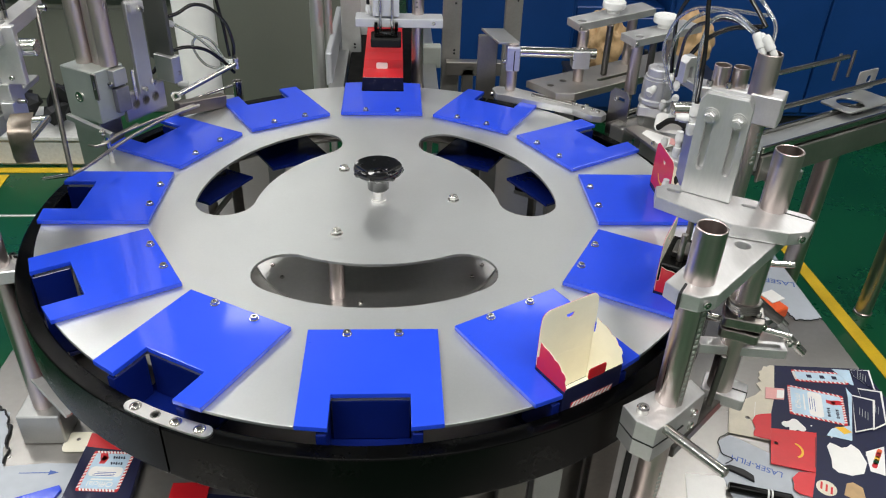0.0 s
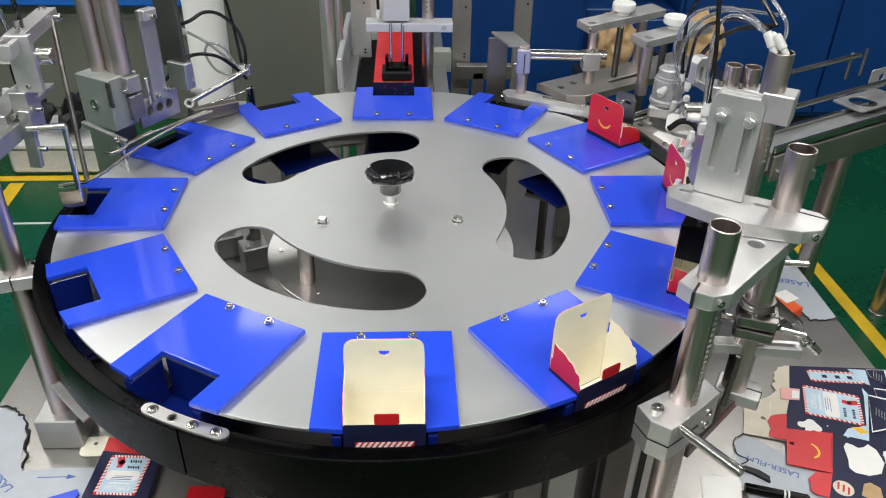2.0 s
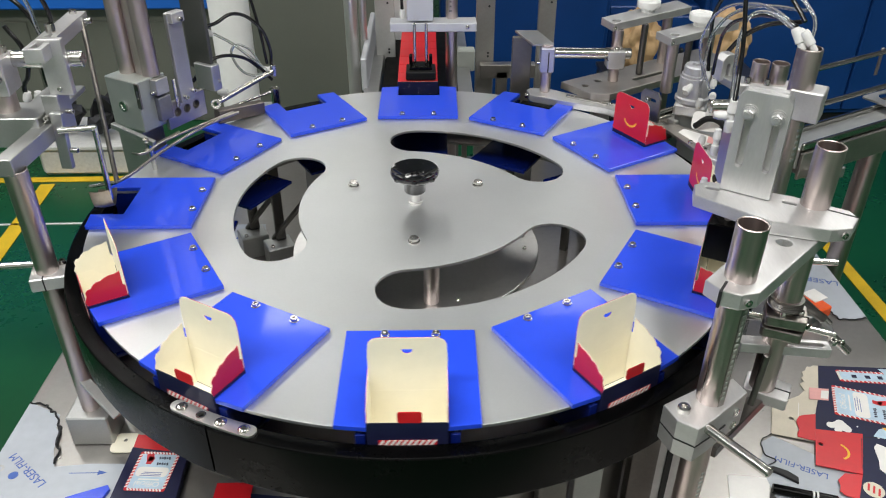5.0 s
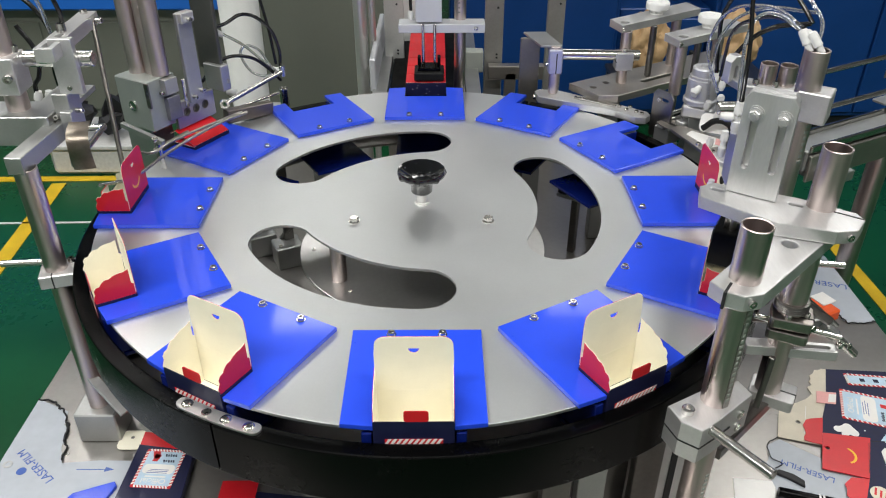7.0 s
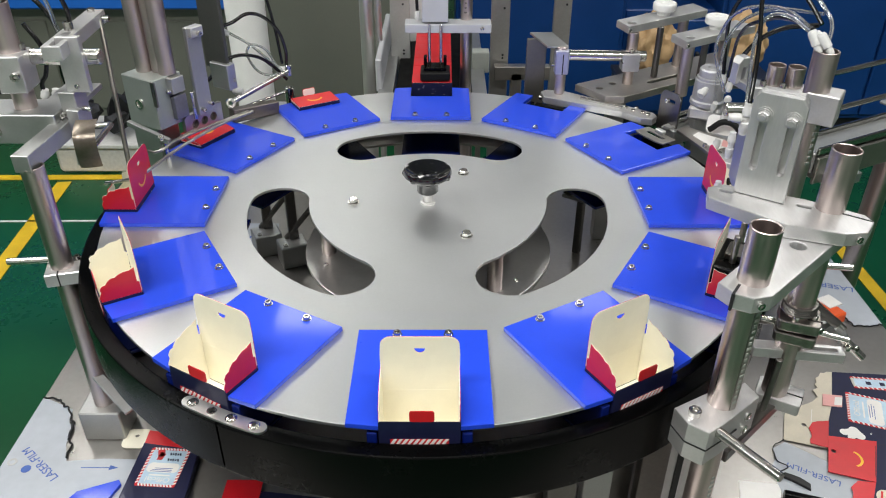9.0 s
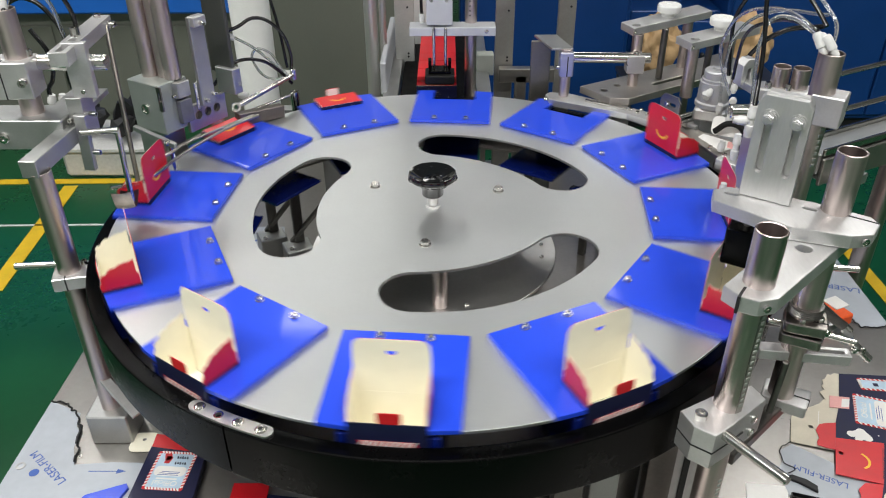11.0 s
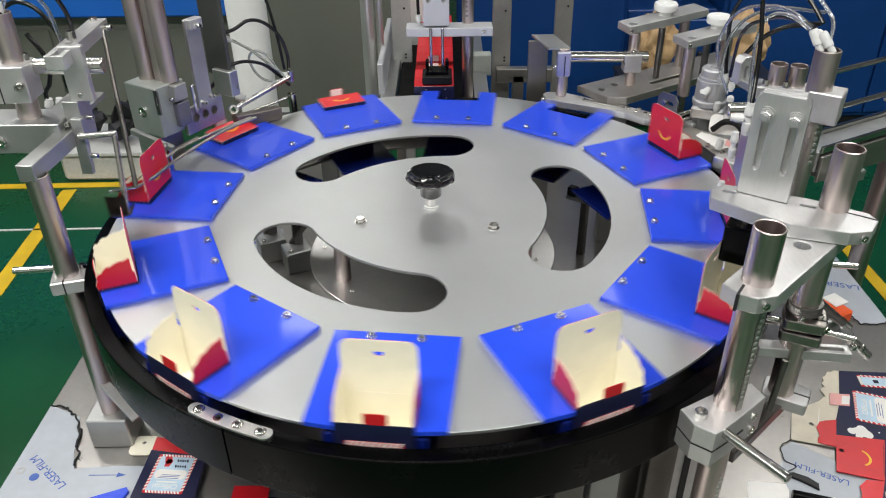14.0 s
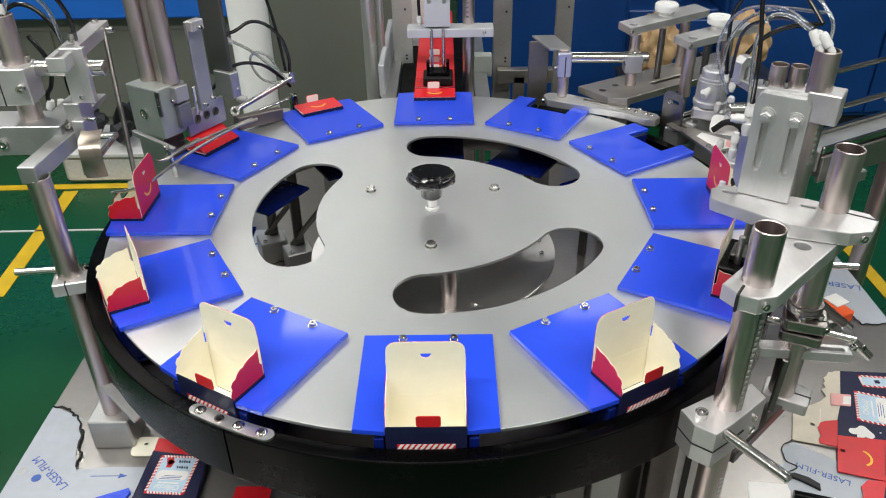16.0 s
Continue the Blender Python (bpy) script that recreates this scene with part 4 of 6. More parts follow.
def flap_folder():
    L1 = (-0.757, -0.228)
    t, put = builder("flap_folder", "aluminium flap-folding station on a stainless post", "machine station", pose(L1[0], L1[1], TABLE))
    put("post", pipe(0.0225, 0.003, 0.195 - TABLE), TUBE, pose(*L1, TABLE))
    put("foot_block", block(0.095, 0.08, 0.085, (-0.757, -0.232, TABLE + 0.0425), 0.003), ALU_DARK)
    put("strap", block(0.15, 0.022, 0.010, (0, 0, 0), 0.001), ALU, pose(-0.72, -0.262, -0.345, 0, 28, -35))
    clamp = put("ring_clamp", block(0.075, 0.065, 0.030, (0, 0, 0), 0.002), ALU, pose(-0.752, -0.228, -0.050, 0, 0, 15))
    put("clamp_slit", block(0.003, 0.03, 0.031, (0, 0, 0), 0), DARKGAP, pose(-0.758, -0.248, -0.050, 0, 0, 15), parent=clamp)
    screw_at(put, (-0.735, -0.205, -0.035), (0, 0, 1), 0.007, 0.010)
    put("handle_rod", rod((-0.765, -0.215, -0.028), (-0.872, -0.225, -0.028), 0.0075), CHROME)
    put("arm", block(0.034, 0.20, 0.036, (0, 0, 0), 0.0015), ALU_DARK, pose(-0.758, -0.150, 0.207, 0, 0, -3))
    put("arm_head", block(0.034, 0.050, 0.085, (0, 0, 0), 0.0015), ALU_DARK, pose(-0.735, -0.042, 0.238, 0, 0, -3))
    put("end_plate", block(0.024, 0.014, 0.125, (0, 0, 0), 0.0012), ALU_DARK, pose(-0.728, -0.076, 0.186, 0, 3, -3))
    for p, d in (((-0.756, -0.069, 0.222), (0.1, -1, 0.1)), ((-0.748, -0.069, 0.236), (0.1, -1, 0.1)), ((-0.716, -0.05, 0.240), (1, -0.2, 0)), ((-0.716, -0.076, 0.164), (1, -0.1, 0))):
        screw_at(put, p, d, 0.0055, 0.015)
    put("hanger_plate", block(0.048, 0.016, 0.115, (0, 0, 0), 0.0015), ALU, pose(-0.712, -0.050, 0.335))
    screw_at(put, (-0.712, -0.059, 0.292), (0, -1, 0), 0.005, 0.004)
    put("slotted_arm", slab([rounded(-0.019, -0.135, 0.019, 0.135, 0.002), oblong(0, -0.118, 0, -0.040, 0.0075)], -0.014, 0.014, 0.0012), ALU, pose(-0.733, 0.035, 0.372, 0, 0, 3))
    screw_at(put, (-0.7335, 0.012, 0.386), (0, 0, 1), 0.010, 0.018)
    screw_at(put, (-0.742, 0.15, 0.386), (0, 0, 1), 0.008, 0.008)
    screw_at(put, (-0.718, 0.145, 0.372), (1, 0, 0), 0.008, 0.014)
    put("cross_rod", rod((-0.90, -0.030, 0.344), (-0.662, -0.030, 0.344), 0.0165), CHROME)
    for pts in (((-0.90, 0.15, 0.36), (-0.872, 0.15, 0.30), (-0.881, 0.15, 0.242), (-0.896, 0.15, 0.219), (-0.893, 0.15, 0.185)), ((-0.93, 0.12, 0.42), (-0.86, 0.10, 0.44), (-0.81, 0.09, 0.40), (-0.80, 0.10, 0.33), (-0.825, 0.12, 0.27), (-0.835, 0.14, 0.22))):
        put("air_hose", cable(pts, 0.0052), HOSE, label="black air hose")
    for p, d in (((-0.871, 0.15, 0.180), (0.1, 0, 1)), ((-0.885, 0.15, 0.182), (1, 0, 0.1)), ((-0.850, 0.15, 0.182), (0, 0, 1)), ((-0.90, 0.15, 0.18), (0.3, 0, 1))):
        fitting(put, p, d, 0.0095)
    put("post", pipe(0.0225, 0.003, 0.46 - 0.245), TUBE, pose(-0.832, -0.052, 0.245))
    hc = put("cross_clamp", block(0.075, 0.065, 0.075, (0, 0, 0), 0.002), ALU, pose(-0.838, -0.060, 0.325, 0, 0, 3))
    put("clamp_slit", block(0.003, 0.02, 0.076, (0, 0, 0), 0), DARKGAP, pose(-0.853, -0.0835, 0.325), parent=hc)
    screw_at(put, (-0.812, -0.092, 0.325), (0.2, -1, 0), 0.009, 0.014)
    screw_at(put, (-0.812, -0.045, 0.3625), (0, 0, 1), 0.009, 0.014)
    put("carrier", block(0.62, 0.09, 0.064, (0, 0, 0), 0.002), ALU_DARK, pose(-1.065, -0.055, 0.213))
    screw_at(put, (-0.882, -0.1, 0.208), (0, -1, 0), 0.011, 0.006)
    put("stand", block(0.06, 0.06, 0.181 - FLOOR, (-1.335, -0.055, (0.181 + FLOOR) / 2), 0.003), ALU_DARK)
    put("guide_rod", rod((-0.672, 0.0, 0.046), (-0.722, 0.138, 0.372), 0.0055), DULLROD)
    put("guide_rod", rod((-0.672, 0.0, 0.049), (-0.738, 0.004, 0.036), 0.0042), CHROME)
    put("guide_rod", cable(((-0.672, -0.002, 0.050), (-0.655, 0.030, 0.050), (-0.618, 0.151, 0.050), (-0.575, 0.235, 0.056), (-0.530, 0.307, 0.060), (-0.475, 0.378, 0.060)), 0.0042), DULLROD)
    put("air_hose", cable(((-0.832, -0.052, 0.45), (-0.83, -0.02, 0.50), (-0.79, 0.02, 0.50), (-0.755, 0.06, 0.43), (-0.765, 0.06, 0.31), (-0.76, 0.05, 0.255)), 0.0048), HOSE, label="black air hose")
    put("air_hose", cable(((-0.832, -0.05, 0.45), (-0.825, 0.0, 0.485), (-0.80, 0.05, 0.46), (-0.79, 0.08, 0.36)), 0.0042), CLEAR, label="clear air hose")
    for p, d in (((-0.775, 0.04, 0.245), (0.2, 0, 1)), ((-0.775, 0.04, 0.25), (1, 0, 0.2)), ((-0.752, 0.06, 0.245), (0, 0, 1)), ((-0.835, -0.045, 0.45), (0.1, 0.1, 1))):
        fitting(put, p, d)
    put("bracket", block(0.08, 0.12, 0.012, (0, 0, 0), 0.001), ALU_DARK, pose(-0.77, 0.03, 0.238))
    # the swinging finger
    # a crank: a cross rod, a leg and a bent leaf at its foot
    f = put("finger", rod((0.004, 0, 0), (-0.072, 0, 0), 0.0068), CHROME)
    f.matrix_basis = pose(-0.656 - L1[0], -0.075 - L1[1], 0.214 - TABLE, 0, 0, 12) @ pose(0, 0, 0, -98, 0, 0)
    part("leg", rod((0, 0, 0.004), (-0.004, 0, -0.168), 0.0058), CHROME, f)
    bm = bmesh.new()
    cols = []
    for k in range(15):
        u = k / 14
        y = -0.044 + 0.084 * u
        z = -0.172 + 0.016 * max(0, 0.3 - u) / 0.3 + 0.030 * (max(0, 0.18 - u) / 0.18) ** 2 - 0.006 * math.sin(u * math.pi) + 0.010 * u * u
        cols.append([bm.verts.new((x, y, z + 0.003 * (abs(x + 0.014) > 0.015))) for x in (-0.034, -0.022, -0.006, 0.006)])
    for p, q in zip(cols, cols[1:]):
        for k in range(3):
            bm.faces.new((p[k], p[k + 1], q[k + 1], q[k]))
    bmesh.ops.solidify(bm, geom=bm.faces[:], thickness=0.0018)
    part("leaf", mesh_of(bm, "leaf", 50), shader("worn_spring_steel", (0.33, 0.285, 0.24), 0.36, 1.0, vary=0.22, scale=30, fine=160), f, None, "worn bent spring-steel leaf")
    return f


def lid_press():
    t, put = builder("lid_press", "lid press with grey steel block and stainless columns", "machine station", pose(-0.72, 0.35, TABLE))
    m = pose(-0.690, 0.306, 0.125, 0, 0, -31)
    put("block", block(0.112, 0.092, 0.13, (-0.016, 0, 0), 0.002), shader("grey_painted_block", (0.36, 0.39, 0.37), 0.4, 0.5, vary=0.06), m)
    put("bush", lathe([(0, 0), (0.013, 0), (0.013, 0.004), (0.009, 0.004), (0.008, 0.001), (0, 0.001)], 24), CHROME, m @ pose(-0.02, -0.046, -0.005, 90, 0, 0))
    for x, y in ((-0.042, 0.006), (-0.004, 0.024), (0.024, 0.020)):
        put("column", pipe(0.0215, 0.003, 0.62), TUBE, m @ pose(x, y, 0.065))
    put("pillar", block(0.10, 0.07, 0.06 - TABLE, (0, 0, 0), 0.003), ALU_DARK, pose(-0.735, 0.36, (0.06 + TABLE) / 2, 0, 0, -31))
    put("angle", slab([rounded(-0.007, -0.034, 0.007, 0.030, 0.003), oblong(0, -0.006, 0, 0.012, 0.0022)], 0, 0.005, 0.0008), DARKSTEEL, m @ pose(0.048, -0.048, 0.036, 90, 0, 0))
    put("side_bracket", block(0.022, 0.040, 0.040, (0, 0, 0), 0.0015), ALU_DARK, m @ pose(0.0505, 0.016, 0.042))
    put("side_bracket", block(0.016, 0.040, 0.062, (0, 0, 0), 0.0015), shader("violet_grey_block", (0.20, 0.20, 0.23), 0.35, 0.7), m @ pose(0.0475, 0.020, -0.018))
    screw_at(put, m @ Vector((0.051, -0.005, 0.030)), m.to_3x3() @ Vector((0, -1, 0)), 0.005, 0.010)
    put("back_plate", block(0.080, 0.012, 0.42, (0, 0, 0), 0.002), shader("dark_grey_panel", (0.055, 0.056, 0.052), 0.35, vary=0.2, scale=8), pose(-0.575, 0.465, 0.36, 0, 0, -31))
    put("sensor_block", block(0.065, 0.03, 0.07, (0, 0, 0), 0.002), ALU_DARK, pose(-0.560, 0.452, 0.135, 0, 0, -31))
    screw_at(put, (-0.537, 0.447, 0.125), (0.6, -0.8, 0), 0.006, 0.012)
    put("strap", block(0.13, 0.012, 0.014, (0, 0, 0), 0.001), ALU_DARK, pose(-0.695, 0.205, 0.075, 0, 12, -25))
    screw_at(put, (-0.655, 0.175, 0.07), (0, -0.5, 1), 0.007, 0.008)
    put("hanger_rod", rod((-0.652, 0.185, 0.07), (-0.652, 0.185, -0.02), 0.006), CHROME)
    put("guide_rod", cable(((-0.688, 0.160, 0.045), (-0.660, 0.145, 0.050), (-0.625, 0.185, 0.060), (-0.560, 0.285, 0.060), (-0.490, 0.385, 0.058)), 0.0035), DULLROD)
    put("guide_rod", rod((-0.672, 0.19, 0.035), (-0.605, 0.275, 0.050), 0.0045), DULLROD)
    put("arm", block(0.150, 0.028, 0.036, (0, 0, 0), 0.002), shader("brown_steel_bar", (0.13, 0.11, 0.10), 0.36, 0.6), pose(-0.500, 0.496, 0.014, 0, 6, 46))
    put("eye", lathe([(0.007, -0.005), (0.013, -0.005), (0.014, 0), (0.013, 0.005), (0.007, 0.005), (0.007, -0.005)], 20), CHROME, toward((-0.552, 0.448, 0.055), (-0.4, 0.2, 0.2)))
    put("thick_rod", rod((-0.552, 0.452, 0.055), (-0.423, 0.645, 0.080), 0.0075), CHROME)
    put("thick_rod", rod((-0.423, 0.645, 0.064), (-0.423, 0.645, 0.098), 0.009), CHROME)
    put("thin_rod", rod((-0.57, 0.565, -0.01), (-0.425, 0.66, 0.015), 0.004), CHROME)
    put("nozzle_tube", pipe(0.014, 0.002, 0.060), CHROME, pose(-0.428, 0.655, -0.036))
    put("nozzle_bracket", block(0.05, 0.04, 0.012, (-0.45, 0.675, -0.042), 0.001), ALU_DARK)
    fitting(put, (-0.432, 0.655, 0.060), (0, 0, 1), 0.010)
    fitting(put, (-0.428, 0.650, 0.075), (-1, 0.2, 0.4), 0.008)
    fitting(put, (-0.60, 0.55, 0.245), (1, 0, -0.25), 0.009)
    fitting(put, (-0.585, 0.56, 0.225), (1, 0.1, -0.5), 0.009)
    fitting(put, (-0.555, 0.50, 0.07), (1, 0, 0), 0.010)
    for pts, r, mm in ((((-0.60, 0.50, 0.19), (-0.57, 0.53, 0.24), (-0.545, 0.55, 0.248), (-0.50, 0.58, 0.265), (-0.45, 0.61, 0.23), (-0.425, 0.64, 0.15), (-0.43, 0.655, 0.085)), 0.0048, HOSE),
                       (((-0.56, 0.565, 0.215), (-0.52, 0.59, 0.18), (-0.47, 0.62, 0.12), (-0.445, 0.645, 0.085)), 0.0042, CLEAR),
                       (((-0.62, 0.50, 0.10), (-0.57, 0.53, 0.15), (-0.51, 0.57, 0.15), (-0.455, 0.63, 0.09), (-0.432, 0.652, 0.05)), 0.0048, HOSE),
                       (((-0.44, 0.645, 0.08), (-0.48, 0.62, 0.075), (-0.52, 0.60, 0.12), (-0.52, 0.60, 0.165), (-0.49, 0.62, 0.16), (-0.455, 0.64, 0.10)), 0.0036, CLEAR)):
        put("air_hose", cable(pts, r), mm, label="thin air hose")
    put("air_hose", cable(((-0.52, 0.60, 0.50), (-0.50, 0.62, 0.42), (-0.47, 0.63, 0.33), (-0.45, 0.64, 0.22), (-0.44, 0.65, 0.10)), 0.0042), HOSE, label="black air hose")
    # the head that comes down on the lid
    face = [(-0.066, -0.040), (-0.066, 0.022), (-0.056, 0.029), (0.066, 0.029), (0.066, -0.040)]
    head = put("press_head", slab([face, circle(-0.032, -0.002, 0.0115, 18), circle(0, -0.002, 0.0115, 18), circle(0.032, -0.002, 0.0115, 18)], -0.006, 0.006, 0.001), SHEET,
               pose(-0.607, 0.363, 0.082) @ pose(0, 0, 0, 0, 0, 59) @ pose(0, 0, 0, 90, 0, 0), "steel press head with three round holes")
    part("backing", block(0.125, 0.060, 0.004, (0, -0.006, -0.009), 0.001), DARKSTEEL, head)
    part("head_bar", block(0.046, 0.230, 0.012, (0.0, 0.136, 0.013), 0.0015), ALU_DARK, head)
    part("bar_cap", block(0.040, 0.026, 0.024, (0.0, 0.240, 0.022), 0.002), ALU, head)
    for x, y in ((-0.012, 0.036), (0.016, 0.045), (0.0, 0.236)):
        part("screw", cap_screw(0.006, 0.012), CHROME, head, pose(x, y, 0.019 if y < 0.1 else 0.034))
    part("slot_bar", block(0.010, 0.075, 0.006, (-0.03, 0.05, 0.009), 0.001), CHROME, head)
    return head


def discharge_belt():
    t = thing("conveyor", "narrow black belt conveyor with stainless side rails", "conveyor", pose(0, 1.2, TABLE))
    part("belt", block(0.25, 0.92, 0.02, (0, 0.04, 0.412), 0.004), BELT, t)
    for x in (-0.155, 0.155):
        part("side_rail", block(0.05, 0.92, 0.07, (x, 0.04, 0.395), 0.002), ALU_DARK, t)
    for x in (-0.12, 0.12):
        for y in (-0.30, 0.45):
            part("leg", block(0.03, 0.03, 0.40, (x, y, 0.20), 0.002), SHEET, t)
    part("guide", block(0.02, 0.55, 0.11, (-0.178, -0.03, 0.475), 0.004), ANOD, t)
    g, put = builder("press_gantry", "aluminium pad press on stainless posts over the belt", "machine station", pose(0.045, 0.85, TABLE))
    put("cross_plate", block(0.267, 0.066, 0.027, (0.050, 0.833, 0.1585), 0.002), ANOD)
    screw_at(put, (0.155, 0.80, 0.160), (0, -1, 0), 0.006, 0.003)
    v = pose(0.010, 0.812, 0.179, 90, 0, 0)
    put("upright", slab([rounded(-0.040, 0, 0.040, 0.40, 0.002), oblong(-0.024, 0.075, -0.024, 0.16, 0.006), oblong(0.022, 0.075, 0.022, 0.16, 0.006)], -0.01, 0.01, 0.001), ANOD, v)
    put("upright_back", block(0.078, 0.02, 0.40, (0.010, 0.834, 0.379), 0.001), ALU_DARK)
    put("post", pipe(0.0185, 0.003, 0.70 - TABLE), TUBE, pose(0.108, 0.862, TABLE))
    put("scale", ticks(0.20, 14), DARKSTEEL, pose(0.104, 0.843, 0.19), "engraved scale marks")
    fitting(put, (-0.045, 0.83, 0.179), (0, 0, 1), 0.009)
    put("air_hose", cable(((-0.045, 0.83, 0.20), (-0.047, 0.835, 0.27), (-0.05, 0.85, 0.40)), 0.005), HOSE, label="black air hose")
    for x, r in ((-0.230, 0.0225), (-0.189, 0.0120)):
        p = post((x, 1.10), TABLE, 0.75, r)
    pale = shader("pale_steel_upright", (0.56, 0.56, 0.54), 0.42, 0.4, vary=0.1)
    dark = shader("dull_steel_upright", (0.36, 0.35, 0.33), 0.40, 0.6, vary=0.12)
    for x, y, sx, lab in ((-0.122, 1.25, 0.070, "grey steel flat upright"), (0.239, 1.20, 0.066, "grey steel flat upright with drilled holes"), (0.466, 1.25, 0.062, "grey steel flat upright")):
        u = thing("upright", lab, "upright", pose(x, y, TABLE))
        part("bar", block(sx, 0.03, 1.3, (0, 0, 0.65), 0.002), pale if x < 0 else dark, u)
        for z in (0.44, 0.452, 0.62):
            part("hole", lathe([(0, 0), (0.004, 0), (0.004, 0.0012), (0, 0.0012)], 10), DARKGAP, u, pose(0.012, -0.0155, z, 90, 0, 0))
    w = thing("cover_panel", "white sheet cover standing behind the belt", "panel", pose(-0.070, 1.45, TABLE))
    part("sheet", block(0.075, 0.012, 0.75, (0, 0, 0.375), 0.002), WHITE, w)
    s = thing("switch_box", "small pale grey switch box with hanging terminals", "switch", pose(0.167, 1.12, TABLE))
    part("stand", block(0.02, 0.02, 0.37, (0, 0.01, 0.185), 0.001), SHEET, s)
    part("case", block(0.062, 0.05, 0.075, (0, 0, 0.452), 0.003), PALEGREY, s)
    for x in (-0.012, 0.010):
        part("terminal", block(0.010, 0.01, 0.05, (x, -0.012, 0.392), 0.002), WHITE, s)
    c = thing("cross_beam", "grey steel cross beam with angled gusset", "beam", pose(0.30, 1.05, TABLE))
    part("beam", block(0.20, 0.04, 0.05, (0.02, 0.10, 0.40), 0.002), SHEET, c)
    part("leg", block(0.04, 0.04, 0.40, (0.0, 0.10, 0.20), 0.002), SHEET, c)
    return t


def press_pad():
    p = thing("press_pad", "black rubber press pad on two steel rods", "press pad", pose(0.010, 0.785, 0.128))
    part("pad", block(0.092, 0.082, 0.026, (0, -0.008, -0.012), 0.003), RUBBER, p)
    part("holder", block(0.070, 0.060, 0.010, (0, -0.002, 0.006), 0.002), BLACK, p)
    for x in (-0.031, 0.031):
        part("holder_cheek", block(0.010, 0.030, 0.026, (x, 0.014, 0.022), 0.002), BLACK, p)
    for x in (-0.018, 0.018):
        part("rod", rod((x, 0.01, 0.011), (x, 0.01, 0.135), 0.0045), CHROME, p)
    return p


def transfer_arm():
    P = (0.382, 0.642)
    t, put = builder("transfer_arm", "aluminium arm on a clamped rod over the guard ring", "machine station", pose(0.30, 0.80, TABLE))
    sheet = shader("bent_sheet_bracket", (0.20, 0.19, 0.17), 0.4, 0.8, vary=0.12)
    put("bracket", block(0.060, 0.012, 0.150 - TABLE, (0.318, 0.735, (0.150 + TABLE) / 2), 0.002), sheet)
    put("bracket_top", slab([[(0.300, 0.775), (0.368, 0.775), (0.400, 0.640), (0.338, 0.640)]], 0.150, 0.157, 0.001), ALU_DARK, None, "bent sheet top flange")
    put("clamp", block(0.040, 0.042, 0.072, (P[0], P[1], 0.112), 0.003), shader("pale_anodised_clamp", (0.55, 0.56, 0.66), 0.4, 0.9))
    put("clamp_slit", block(0.003, 0.01, 0.06, (P[0] + 0.002, P[1] - 0.0175, 0.107), 0), DARKGAP)
    screw_at(put, (P[0] - 0.02, P[1], 0.100), (-1, 0, 0), 0.006, 0.008)
    put("post", rod((P[0], P[1], 0.012), (P[0], P[1], 0.155), 0.0150), TUBE)
    put("cross_rod", rod((P[0], P[1], 0.130), (0.628, 0.642, 0.126), 0.0155), CHROME)
    put("arm", slab([[(0.330, 0.655), (0.336, 0.612), (0.360, 0.600), (0.545, 0.500), (0.590, 0.452), (0.618, 0.445), (0.636, 0.465), (0.632, 0.490), (0.565, 0.545), (0.400, 0.662), (0.345, 0.672)]],
                    -0.008, 0.012, 0.0015), ALU)
    put("arm_strip", block(0.13, 0.012, 0.006, (0, 0, 0), 0.001), CHROME, pose(0.495, 0.560, 0.0155, 0, 0, -33))
    screw_at(put, (0.331, 0.635, 0.002), (-1, 0, 0), 0.007, 0.008)
    for x, y in ((0.560, 0.525), (0.612, 0.470), (0.600, 0.485), (0.575, 0.500), (0.590, 0.520)):
        screw_at(put, (x, y, 0.012), (0, 0, 1), 0.006, 0.006)
    return t


